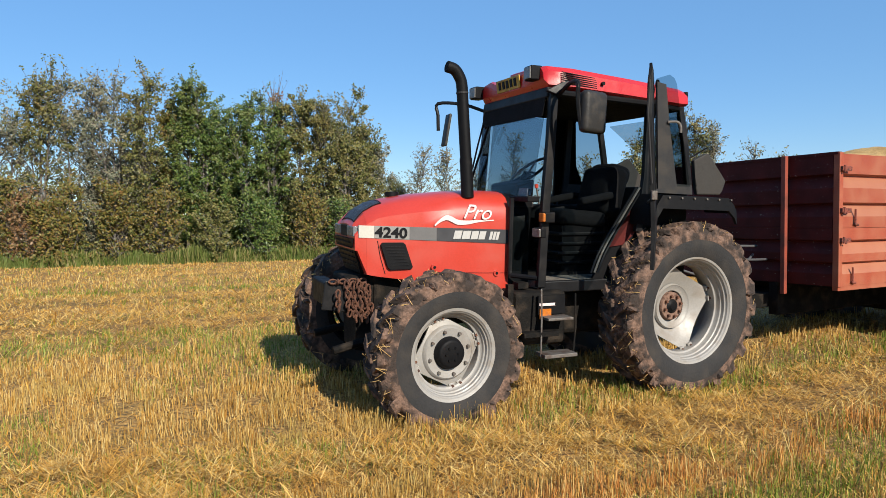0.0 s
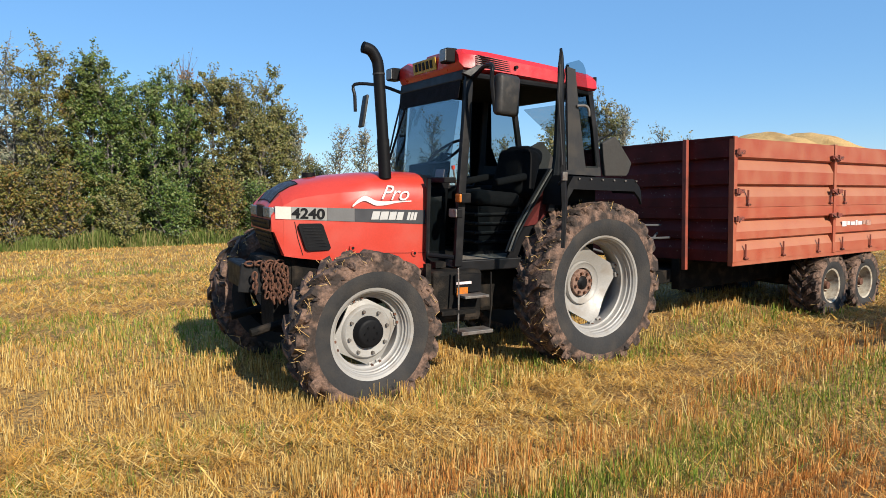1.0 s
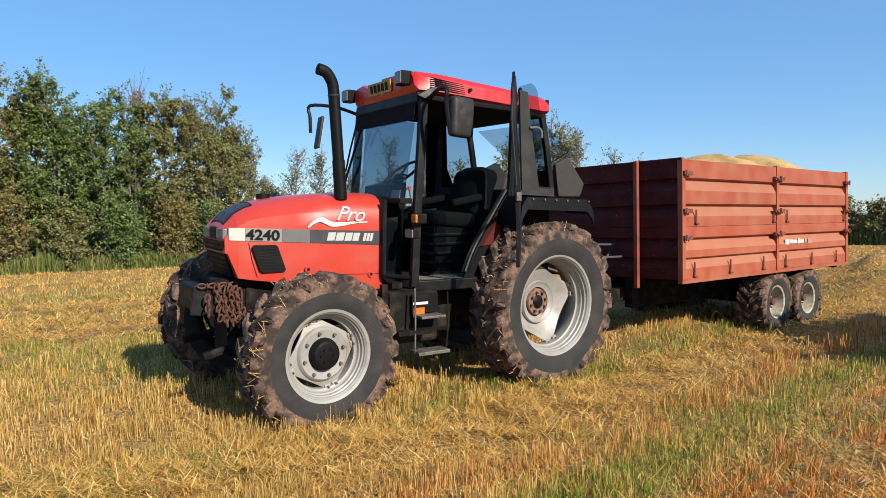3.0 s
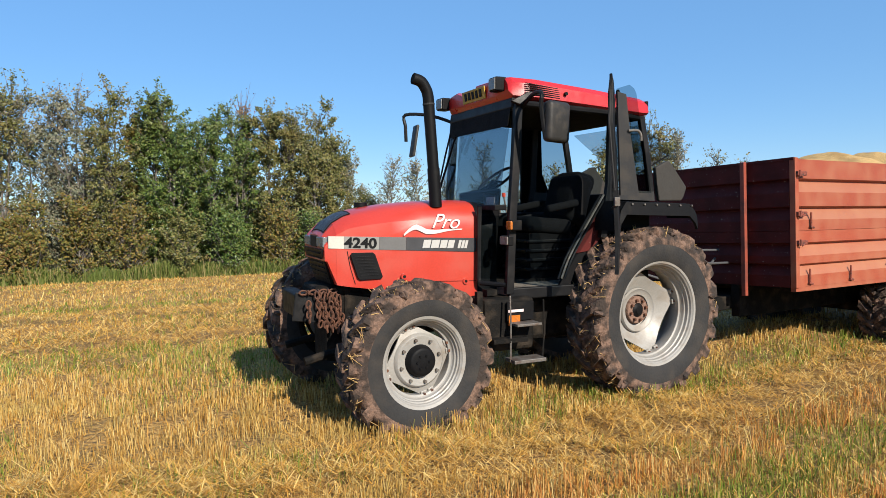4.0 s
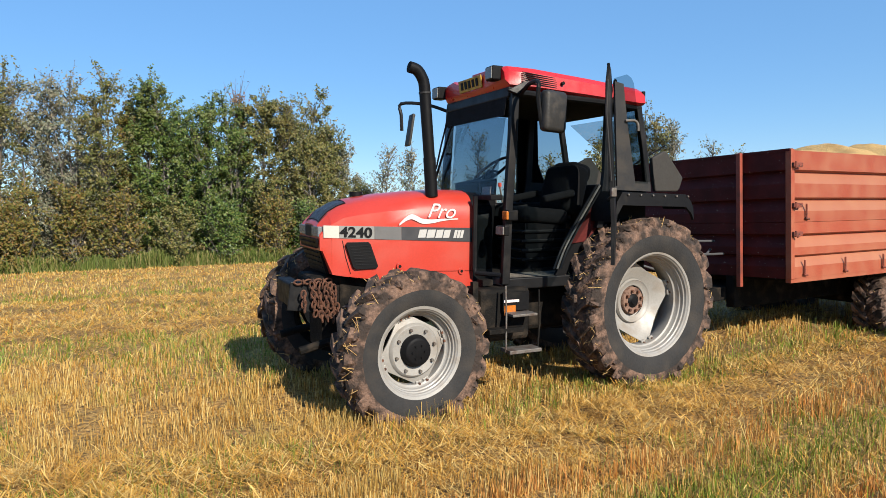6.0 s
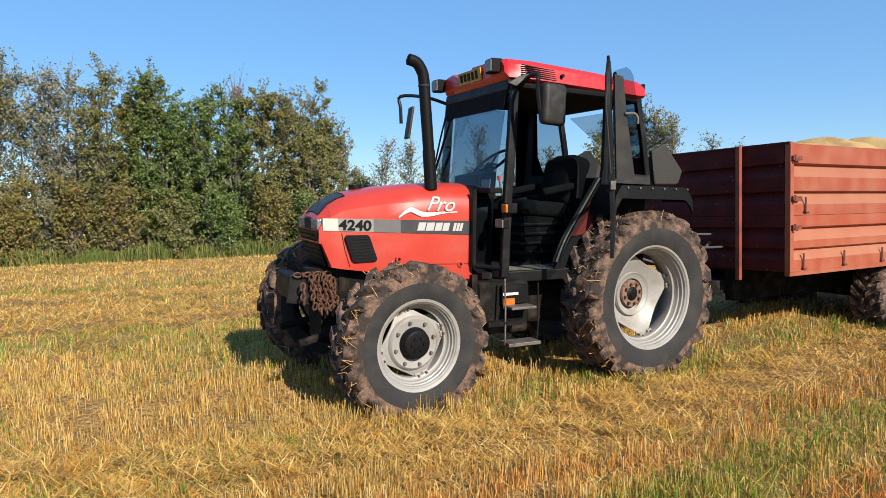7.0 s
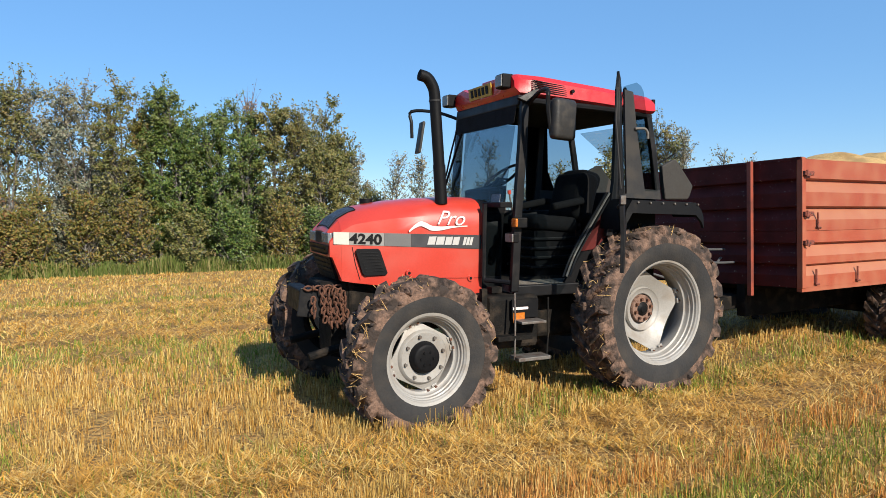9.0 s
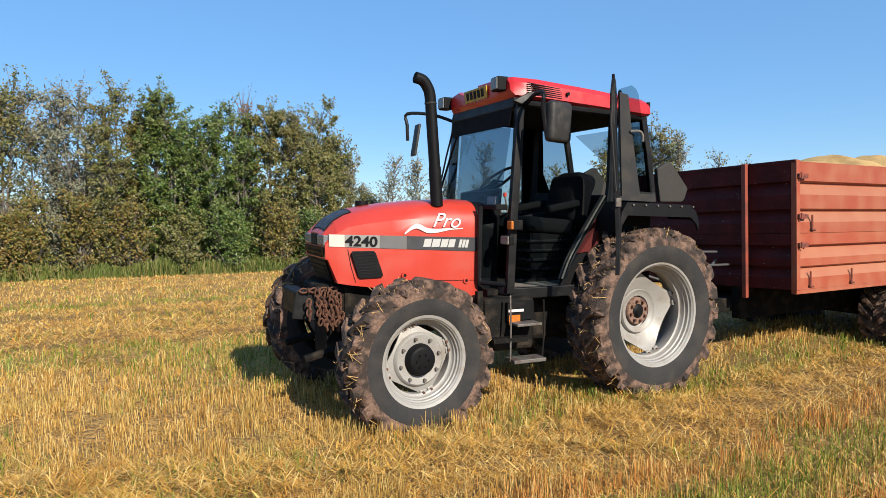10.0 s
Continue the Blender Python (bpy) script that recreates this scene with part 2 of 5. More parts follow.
def lathe(profile, seg=48, bm=None, close=False):
    """Turns (radius, y) points round the y axis."""
    bm = bm or bmesh.new()
    rings = [[bm.verts.new((r * math.cos(2 * math.pi * j / seg), y, r * math.sin(2 * math.pi * j / seg))) for j in range(seg)] for r, y in profile]
    pairs = list(zip(rings, rings[1:])) + ([(rings[-1], rings[0])] if close else [])
    for u, v in pairs:
        for j in range(seg):
            bm.faces.new((u[j], u[(j + 1) % seg], v[(j + 1) % seg], v[j]))
    return bm


def thing(name, m, label, category, group="", kind=""):
    ob = new(name)
    ob.matrix_basis = m
    return tagged(ob, label, category, group, kind)


def lettering(text, size, material, m, parent, name="lettering", shear=0.0, bold=0.0):
    """Flat raised letters in the built-in font."""
    cu = bpy.data.curves.new(name, "FONT")
    cu.body, cu.size, cu.extrude, cu.shear, cu.offset = text, size, 0.0015, shear, bold
    tmp = new("tmp", cu)
    me = bpy.data.meshes.new_from_object(tmp.evaluated_get(bpy.context.evaluated_depsgraph_get()))
    bpy.data.objects.remove(tmp)
    me.transform(m)
    me.materials.append(material)
    ob = new(name, me)
    ob.parent = parent
    return ob


# ---- ground ----
# low straw heaps left behind the trailer: place, heading, length, width, height
MOUNDS = ((12.8, -0.6, 0.1, 1.3, 0.26, 0.22), (13.5, -2.6, 0.2, 1.4, 0.26, 0.22), (12.6, 2.1, 0.1, 0.9, 0.26, 0.20), (17.0, 1.6, 0.1, 2.0, 0.35, 0.26), (11.2, -0.6, -0.7, 1.5, 0.5, 0.28), (14.8, 1.6, -0.8, 1.8, 0.6, 0.32), (18.0, 0.6, -0.9, 2.2, 0.6, 0.34), (9.6, 0.6, -0.5, 1.0, 0.4, 0.22), (17.5, 5.0, -0.8, 2.5, 0.6, 0.3), (24.0, 4.0, -0.9, 3.0, 0.7, 0.3), (13.3, 0.2, -0.85, 1.6, 0.5, 0.42), (12.6, 2.3, -0.7, 1.2, 0.4, 0.22), (8.9, -1.4, -0.6, 1.0, 0.5, 0.20), (7.6, -2.2, -0.3, 1.2, 0.5, 0.18), (20.5, 2.2, -0.9, 2.5, 0.5, 0.25), (10.5, 1.0, -0.5, 1.3, 0.5, 0.2), (16.5, 3.5, -0.8, 2.0, 0.5, 0.22))


def ground_z(x, y):
    """The field rises a little across the tractor's width, and has a low bumpy relief."""
    s = min(1.0, max(0.0, (y + 0.6) / 2.0))
    heap_z = 0.0
    for cx, cy, a, L, w, h in MOUNDS:
        u, v = (x - cx) * math.cos(a) + (y - cy) * math.sin(a), -(x - cx) * math.sin(a) + (y - cy) * math.cos(a)
        if abs(u) < 8 and abs(v) < 3:
            heap_z += 1.6 * h * math.exp(-(u / L) ** 2 - (v / w) ** 2)
    near = 1.0 if abs(x) + abs(y) < 60 else 0.0
    return heap_z + 0.045 + 0.10 * s * s * (3 - 2 * s) + near * 0.02 * noise.noise((x * 0.35, y * 0.5, 3.1)) + near * 0.015 * noise.noise((x * 1.7, y * 1.7, 0.0))


def ground_material():
    m = bpy.data.materials.new("stubble_soil")
    m.use_nodes = True
    n, l = m.node_tree.nodes, m.node_tree.links
    p = n["Principled BSDF"]
    tc, mp = n.new("ShaderNodeTexCoord"), n.new("ShaderNodeMapping")
    l.new(tc.outputs["Object"], mp.inputs["Vector"])
    mp.inputs["Rotation"].default_value = (0, 0, radians(-9))

    def tex(scale, detail, stretch=None):
        t = n.new("ShaderNodeTexNoise")
        t.inputs["Scale"].default_value, t.inputs["Detail"].default_value = scale, detail
        src = mp.outputs[0]
        if stretch:
            v = n.new("ShaderNodeVectorMath")
            v.operation = "MULTIPLY"
            v.inputs[1].default_value = stretch
            l.new(src, v.inputs[0])
            src = v.outputs[0]
        l.new(src, t.inputs["Vector"])
        return t.outputs["Fac"]

    def ramp(src, stops):
        r = n.new("ShaderNodeValToRGB")
        e = r.color_ramp.elements
        while len(e) < len(stops):
            e.new(0.5)
        for i, (q, c) in enumerate(stops):
            e[i].position, e[i].color = q, (*c, 1)
        l.new(src, r.inputs["Fac"])
        return r.outputs["Color"]

    def mix(f, a, b):
        x = n.new("ShaderNodeMix")
        x.data_type = "RGBA"
        l.new(f, x.inputs["Factor"])
        l.new(a, x.inputs["A"])
        l.new(b, x.inputs["B"])
        return x.outputs["Result"]

    straw = ramp(tex(24, 8), ((0.28, (0.04, 0.019, 0.007)), (0.46, (0.27, 0.145, 0.036)), (0.66, (0.48, 0.285, 0.085))))
    weed = ramp(tex(35, 6), ((0.3, (0.05, 0.03, 0.009)), (0.6, (0.23, 0.15, 0.036))))
    f = ramp(tex(1.0, 4, (0.12, 1.0, 1.0)), ((0.50, (0, 0, 0)), (0.66, (0.75, 0.75, 0.75))))
    l.new(mix(f, straw, weed), p.inputs["Base Color"])
    p.inputs["Roughness"].default_value = 0.95
    b = n.new("ShaderNodeBump")
    b.inputs["Strength"].default_value, b.inputs["Distance"].default_value = 1.0, 0.05
    l.new(tex(22, 8), b.inputs["Height"])
    l.new(b.outputs["Normal"], p.inputs["Normal"])
    return m


def spread(near, step, far):
    out, v, s = [0.0], 0.0, step
    while v < far:
        s = step if v < near else s * 1.35
        v += s
        out.append(v)
    return [-q for q in out[:0:-1]] + out


def build_ground():
    xs = [q - 0.0 for q in spread(14, 0.22, 2500)]
    ys = [q - 0.5 for q in spread(12, 0.22, 2500)]
    verts = [(x, y, ground_z(x, y)) for y in ys for x in xs]
    k = len(xs)
    faces = [(j * k + i, j * k + i + 1, (j + 1) * k + i + 1, (j + 1) * k + i) for j in range(len(ys) - 1) for i in range(k - 1)]
    me = bpy.data.meshes.new("ground")
    me.from_pydata(verts, [], faces)
    me.shade_smooth()
    me.materials.append(ground_material())
    tagged(new("ground", me), "harvested grain field with golden stubble and weeds", "field", kind="structure")


build_ground()


# ---- wheels (axle along y, outside towards -y) ----
def tread_tyre(name, parent, R, rim, w, lugs, rubber, mud, seed):
    """A farm tyre: a smooth carcass with slanting lugs in two rows."""
    rnd = random.Random(seed)
    base = R - 0.055
    side = [(rim, -w * 0.40), (rim + 0.03, -w * 0.46), ((rim + base) / 2, -w * 0.5), (base - 0.06, -w * 0.485), (base - 0.015, -w * 0.44), (base, -w * 0.33)]
    prof = side + [(base + 0.008, 0.0)] + [(r, -y) for r, y in reversed(side)]
    tyre = part(name, lathe(prof, 72), rubber, parent, smooth=True)
    bm = bmesh.new()
    for sgn in (-1, 1):
        for i in range(lugs):
            a0 = 2 * math.pi * (i + (0.5 if sgn > 0 else 0)) / lugs
            secs = []
            for k, (f, top) in enumerate(((0.03, 1.0), (0.2, 1.0), (0.36, 1.0), (0.455, 0.95), (0.492, 0.35))):
                a = a0 + sgn * 0 + (0.36 - f) * 0.95 * (w / R) * 1.0
                half = 0.030 + 0.012 * (f > 0.3)
                rt = base + 0.055 * top + rnd.uniform(-0.010, 0.008)
                rb = base - 0.02 - (0.05 if f > 0.44 else 0)
                pts = []
                for rr, hw in ((rb, half * 1.35), (rb, -half * 1.35), (rt, -half), (rt, half)):
                    da = hw / R + rnd.uniform(-0.006, 0.006)
                    pts.append((rr * math.cos(a + da), sgn * w * f + rnd.uniform(-0.004, 0.004), rr * math.sin(a + da)))
                secs.append(pts)
            loft(secs, bm)
    part("tread", bm, mud, tyre, "mud-caked tread lugs")
    skin = [(base - 0.2 * (base - rim) * k, -w * q) for k, q in ((1.9, 0.497), (1.2, 0.502), (0.7, 0.495), (0.2, 0.447), (-0.07, 0.33))]
    bm = lathe(skin + [(base + 0.014, 0.0)] + [(r, -y) for r, y in reversed(skin)], 96)
    for v in bm.verts:
        k = 1 + 0.012 * noise.noise(v.co * 9.0 + Vector((seed, 0, 0)))
        v.co.x, v.co.z = v.co.x * k, v.co.z * k
    part("mud_film", bm, mud, tyre, "film of dried mud on the shoulders", smooth=True)
    # straw caught in the mud
    bm = bmesh.new()
    for i in range(300 if R > 0.5 else 70):
        a, y = rnd.uniform(0, 2 * math.pi), rnd.uniform(-0.5, 0.5) * w
        o = Vector(((base + 0.02) * math.cos(a), y, (base + 0.02) * math.sin(a)))
        d = Vector((rnd.gauss(0, 1), rnd.gauss(0, 1), rnd.gauss(0, 1))).normalized() * rnd.uniform(0.02, 0.07)
        rod(o - d, o + d, 0.0025, 4, bm=bm)
    tagged(part("caught_straw", bm, M_GRAIN, tyre, "bits of straw stuck in the tread"), kind="stuff")
    # clods of mud and chaff between the lugs
    bm = bmesh.new()
    for i in range(lugs * 12):
        a, y = rnd.uniform(0, 2 * math.pi), rnd.uniform(-0.46, 0.46) * w
        r = base - 0.004 - (0.05 if abs(y) > 0.44 * w else 0)
        s = rnd.uniform(0.015, 0.05)
        m = Matrix.Rotation(-a, 4, "Y") @ Matrix.Translation((r, y, 0)) @ Euler((rnd.uniform(0, 6), rnd.uniform(0, 6), 0)).to_matrix().to_4x4() @ Matrix.Diagonal((s * 0.6, s, s * 1.5, 1))
        bmesh.ops.create_icosphere(bm, subdivisions=1, radius=1, matrix=m)
    tagged(part("mud", bm, mud, tyre, "clods of dried mud"), kind="stuff")
    return tyre


def disc_plate(R, hub, y0, dish, lobes, cut, phase, seg=96):
    """A dished wheel disc with flats cut between its lobes."""
    bm = bmesh.new()
    rings = []
    for t in (0.0, 0.12, 0.3, 0.42, 0.6, 0.85, 1.0):
        ring = []
        for j in range(seg):
            a = 2 * math.pi * j / seg
            step = 2 * math.pi / lobes
            d = (a - phase) % step - step / 2              # angle from the middle of a flat
            ro = min(R, R * (1 - cut) / math.cos(d))
            r = hub + (ro - hub) * t
            f = min(1.0, max(0.0, (r - hub * 1.15) / (R * 0.62)))
            y = y0 + dish * (1 - f * f * (3 - 2 * f))
            ring.append((r * math.cos(a), y, r * math.sin(a)))
        rings.append(ring)
    front = [[bm.verts.new(p) for p in s] for s in rings]
    back = [[bm.verts.new((p[0], p[1] + 0.012, p[2])) for p in s] for s in rings]
    for grid in (front, back):
        for u, v in zip(grid, grid[1:]):
            for j in range(seg):
                bm.faces.new((u[j], u[(j + 1) % seg], v[(j + 1) % seg], v[j]))
    for u, v in ((front[0], back[0]), (front[-1], back[-1])):
        for j in range(seg):
            bm.faces.new((u[j], u[(j + 1) % seg], v[(j + 1) % seg], v[j]))
    return bm


def rim_ring(r, w):
    """The rim: a deep barrel with a rolled flange on both sides."""
    half = [(r - 0.012, -w * 0.5 - 0.004), (r + 0.012, -w * 0.5 - 0.012), (r + 0.016, -w * 0.5 + 0.004), (r + 0.004, -w * 0.5 + 0.016), (r - 0.012, -w * 0.44)]
    outer = half + [(r - 0.03, -w * 0.30), (r - 0.065, -w * 0.16), (r - 0.065, w * 0.16), (r - 0.03, w * 0.30)] + [(a, -b) for a, b in reversed(half)]
    inner = [(r - 0.022, w * 0.5), (r - 0.045, w * 0.30), (r - 0.08, w * 0.16), (r - 0.08, -w * 0.14), (r - 0.058, -w * 0.17), (r - 0.052, -w * 0.27), (r - 0.042, -w * 0.29), (r - 0.040, -w * 0.38), (r - 0.030, -w * 0.40), (r - 0.026, -w * 0.46), (r - 0.016, -w * 0.485)]
    return lathe(outer + inner, 72, close=True)


def tractor_wheel(parent, x, y, z, side, R, rim, w, lugs, rear, seed, turn=0.0):
    """disc > tyre, rim, hub, bolts; side -1 is the tractor's left."""
    if rear:
        disc = part("wheel", disc_plate(rim - 0.05, 0.11, 0.03, 0.11, 4, 0.27, radians(17)), M_SILVER, parent, "silver-grey dished wheel with rusty hub", smooth=True)
    else:
        disc = part("wheel", disc_plate(rim - 0.045, 0.12, 0.0, -0.045, 4, 0.245, radians(17)), M_SILVER, parent, "silver-grey wheel with black hub", smooth=True)
    disc.matrix_basis = pose(x, y, z, 0, 0, turn) @ (Matrix.Rotation(math.pi, 4, "Z") if side > 0 else Matrix())
    if rear:
        part("boss", lathe([(0.15, 0.10), (0.19, 0.09), (0.205, 0.075), (0.215, 0.10), (0.15, 0.13)], 48), M_SILVER, disc, smooth=True)
    # far rims and discs are blackened: underbody shade put into their colour
    part("rim", rim_ring(rim, w * 0.80), M_SILVER if side < 0 else M_DIRT_SHADE, disc, smooth=True)
    if side > 0:
        disc.data.materials[0] = M_DIRT_SHADE
    tread_tyre("tyre", disc, R, rim - 0.005, w, lugs, M_RUBBER, M_MUD, seed)
    if rear:
        part("hub", lathe([(0.065, 0.095), (0.07, 0.085), (0.125, 0.085), (0.135, 0.10), (0.14, 0.16), (0.065, 0.16)], 32), M_HUBRUST, disc, "rusty hub flange", smooth=True)
        part("axle_end", lathe([(0.001, 0.06), (0.035, 0.062), (0.045, 0.075), (0.066, 0.085), (0.068, 0.17), (0.001, 0.17)], 24), M_BLACK, disc, smooth=True)
        nb, br, by = 8, 0.098, 0.08
    else:
        part("hub", lathe([(0.001, -0.112), (0.09, -0.112), (0.108, -0.108), (0.116, -0.10), (0.122, -0.06), (0.132, -0.05), (0.135, -0.02), (0.001, -0.02)], 32), M_BLACK, disc, "black hub cap with bolts", smooth=True)
        part("boss", lathe([(0.125, -0.045), (0.20, -0.058), (0.215, -0.045), (0.225, -0.02), (0.125, 0.0)], 48), M_SILVER, disc, smooth=True)
        nb, br, by = 8, 0.175, -0.055
    for i in range(nb):
        a = 2 * math.pi * (i + 0.3) / nb
        c = Vector((br * math.cos(a), by, br * math.sin(a)))
        part("bolt", rod(c + Vector((0, 0.03, 0)), c + Vector((0, -0.022, 0)), 0.014, 6), M_RUST if rear else M_STEEL, disc)
    if not rear:
        for i in range(6):
            a = 2 * math.pi * i / 6
            c = Vector((0.055 * math.cos(a), -0.109, 0.055 * math.sin(a)))
            part("cap_screw", rod(c, c + Vector((0, -0.014, 0)), 0.009, 6), M_BLACK, disc)
    for i in range(4):                                  # clamps between disc and rim
        a0 = radians(17)
        for da in (-0.13, 0.13):
            a = a0 + i * math.pi / 2 + da
            r = rim - 0.075
            c = Vector((r * math.cos(a), 0.022 if rear else -0.008, r * math.sin(a)))
            part("clamp", box(c, (0.05, 0.035, 0.05), (0, -math.degrees(a), 0)), M_SILVER, disc, bevel=0.004)
            part("clamp_bolt", rod(c, c + Vector((0, -0.035, 0)), 0.013, 6), M_RUST, disc)
    return disc


# ---- tractor ----
LEAN_X = 2.5
TRACTOR = Matrix.Translation((0, -0.93, 0.9)) @ pose(0, 0, 0, LEAN_X, 0, 0) @ Matrix.Translation((0, 0.93, -0.9))
tractor = thing("tractor", TRACTOR, "red and black farm tractor with cab, open door and muddy tyres", "tractor")


def hood_section(x, zt, zc, yc, ys, zb, lip=0.0):
    """Half outline mirrored: crown, shoulder, side, bottom edge."""
    half = [(0, zt), (yc * 0.55, zt - 0.008), (yc * 0.85, zt - 0.028), (yc * 1.06, zc), (ys * 0.985, zc - 0.09), (ys, zc - 0.2), (ys, zb)]
    return [(x, -y, z) for y, z in half] + [(x, y, z) for y, z in reversed(half[1:])]


def build_hood():
    secs = [hood_section(-1.68, 1.86, 1.80, 0.31, 0.405, 0.95), hood_section(-1.9, 1.865, 1.80, 0.31, 0.405, 1.0), hood_section(-2.2, 1.85, 1.785, 0.30, 0.40, 1.05),
            hood_section(-2.5, 1.825, 1.765, 0.285, 0.39, 1.09), hood_section(-2.72, 1.79, 1.74, 0.27, 0.38, 1.12), hood_section(-2.86, 1.75, 1.715, 0.255, 0.37, 1.14),
            hood_section(-2.965, 1.69, 1.662, 0.25, 0.365, 1.16)]
    part("hood", loft(secs), M_RED, tractor, "red sheet-metal engine hood", smooth=True)
    # nose: sloping front above and below the lamps
    nose = [hood_section(-2.965, 1.688, 1.66, 0.249, 0.363, 1.17), hood_section(-3.04, 1.60, 1.588, 0.245, 0.352, 1.36), hood_section(-3.06, 1.575, 1.565, 0.245, 0.35, 1.36)]
    part("nose", loft(nose), M_RED, tractor, smooth=True)
    # intake mesh, following the sloping nose
    def nose_top(x, f):
        zt = float(np.interp(-x, (2.72, 2.86, 2.965, 3.04), (1.79, 1.75, 1.69, 1.60)))
        yc = float(np.interp(-x, (2.72, 2.86, 2.965, 3.04), (0.27, 0.255, 0.25, 0.245)))
        return f * yc, zt - float(np.interp(abs(f), (0, 0.55, 0.85), (0, 0.008, 0.028)))
    rings = []
    for x in (-2.80, -2.86, -2.91, -2.965, -3.0, -3.03):
        fs = (-0.80, -0.55, 0.0, 0.55, 0.80)
        top = [(x, nose_top(x, f)[0], nose_top(x, f)[1] + 0.004) for f in fs]
        rings.append(top + [(x, y, z - 0.02) for _, y, z in reversed(top)])
    grille = part("nose_grille", loft(rings), M_MESH, tractor, "black mesh air intake")
    for a, b in (((-2.80, -0.8), (-3.03, -0.8)), ((-2.80, 0.8), (-3.03, 0.8)), ((-2.80, -0.8), (-2.80, 0.8)), ((-3.03, -0.8), (-3.03, 0.8))):
        pts = []
        for k in range(7):
            x, f = a[0] + (b[0] - a[0]) * k / 6, a[1] + (b[1] - a[1]) * k / 6
            pts.append((x, nose_top(x, f)[0], nose_top(x, f)[1] + 0.004))
        part("grille_rim", tube(pts, 0.005, 6), M_BLACK, grille)
    part("front_grille", loft([[(-3.085, -0.31, 1.455), (-3.085, 0.31, 1.455), (-2.99, 0.27, 1.16), (-2.99, -0.27, 1.16)], [(-3.03, -0.31, 1.455), (-3.03, 0.31, 1.455), (-2.93, 0.27, 1.16), (-2.93, -0.27, 1.16)]]), M_BLACK, tractor, "black slatted front grille")
    for i in range(6):
        z = 1.21 + i * 0.042
        part("grille_slat", box((-3.0 - (z - 1.17) * 0.32, 0, z), (0.012, 0.50, 0.006)), M_BLACK, tractor)
    for s in (-1, 1):
        part("headlamp", box((-3.045, s * 0.22, 1.515), (0.05, 0.22, 0.085)), M_HEADLENS, tractor, "clear rectangular headlamp", bevel=0.008)
    part("lamp_bar", box((-3.05, 0, 1.515), (0.04, 0.20, 0.095)), M_BLACK, tractor, bevel=0.005)
    # side decals: a rising grey band that ends in cream at the nose
    def zs(x):
        return 1.519 + (-1.69 - x) * 0.036
    def ysd(x):
        return float(np.interp(-x, (1.64, 1.9, 2.2, 2.5, 2.72, 2.86, 2.965, 3.06), (0.405, 0.405, 0.40, 0.39, 0.38, 0.37, 0.363, 0.351))) + 0.002
    for s in (-1, 1):
        for name, x0, x1, m in (("side_stripe", -1.69, -2.36, M_STRIPE), ("grey_fade", -2.362, -2.60, M_FADE), ("number_field", -2.602, -2.90, M_LGREY), ("cream_panel", -2.902, -3.03, M_CREAM)):
            n = 6
            bm = bmesh.new()
            rings = []
            for i in range(n + 1):
                x = x0 + (x1 - x0) * i / n
                rings.append([(x, s * (ysd(x) - 0.02), zs(x) - (0.100 + 0.018 * (x + 3.03))), (x, s * (ysd(x) + 0.004), zs(x) - (0.100 + 0.018 * (x + 3.03))), (x, s * (ysd(x) + 0.004), zs(x)), (x, s * (ysd(x) - 0.02), zs(x))])
            part(name, loft(rings), m, tractor)
        poly = [(-2.855, 1.405), (-2.84, 1.425), (-2.66, 1.423), (-2.64, 1.405), (-2.575, 1.215), (-2.59, 1.196), (-2.77, 1.196), (-2.795, 1.215)]
        part("side_vent", slab([(x, s * 0.392, z) for x, z in poly], 0.022), M_BLACK, tractor, "black mesh side vent", bevel=0.003)
        for i in range(7):
            z = 1.235 + i * 0.026
            part("vent_bar", box((-2.715 - (z - 1.31) * 0.3, s * 0.405, z), (0.16, 0.006, 0.006)), M_FRAME, tractor)
        for x, z in ((-1.798, 1.137), (-2.386, 1.207)):
            part("latch", rod((x, s * 0.40, z), (x, s * 0.418, z), 0.028, 16), M_RED, tractor)
            part("latch_eye", rod((x, s * 0.41, z), (x, s * 0.422, z), 0.013, 12), M_BLACK, tractor)
    for s in (-1, 1):
        rings = [[(x, s * (ysd(x) - 0.01), z - 0.002), (x, s * (ysd(x) + 0.0015), z - 0.002), (x, s * (ysd(x) + 0.0015), z + 0.002), (x, s * (ysd(x) - 0.01), z + 0.002)] for x, z in ((-1.69, 1.135), (-1.9, 1.142), (-2.2, 1.155), (-2.46, 1.165))]
        part("hood_seam", loft(rings), M_BLACK, tractor)
        rings = [[(x - 0.003, s * (ysd(x) - 0.01), z), (x + 0.003, s * (ysd(x) - 0.01), z), (x + 0.003, s * (ysd(x) + 0.0015), z), (x - 0.003, s * (ysd(x) + 0.0015), z)] for x, z in ((-2.81, 1.16), (-2.85, 1.30), (-2.875, 1.44))]
        part("nose_seam", loft(rings), M_BLACK, tractor)
    part("cap", rod((-2.62, 0.05, 1.80), (-2.62, 0.05, 1.845), 0.06, 18), M_BLACK, tractor, bevel=0.006)
    part("black_cowl", loft([hood_section(-1.678, 1.85, 1.79, 0.31, 0.40, 0.95), hood_section(-1.50, 1.84, 1.78, 0.33, 0.44, 0.95)]), M_BLACK, tractor, smooth=True)
    # the left side's writing
    face = Matrix(((1, 0, 0, 0), (0, 0, -1, 0), (0, 1, 0, 0), (0, 0, 0, 1)))
    tilt = Matrix.Rotation(radians(3.1), 4, "Y")
    def on_side(x, z):
        return Matrix.Translation((x, -(ysd(x) + 0.009), z)) @ Matrix.Rotation(radians(-3.6), 4, "Z") @ tilt @ face
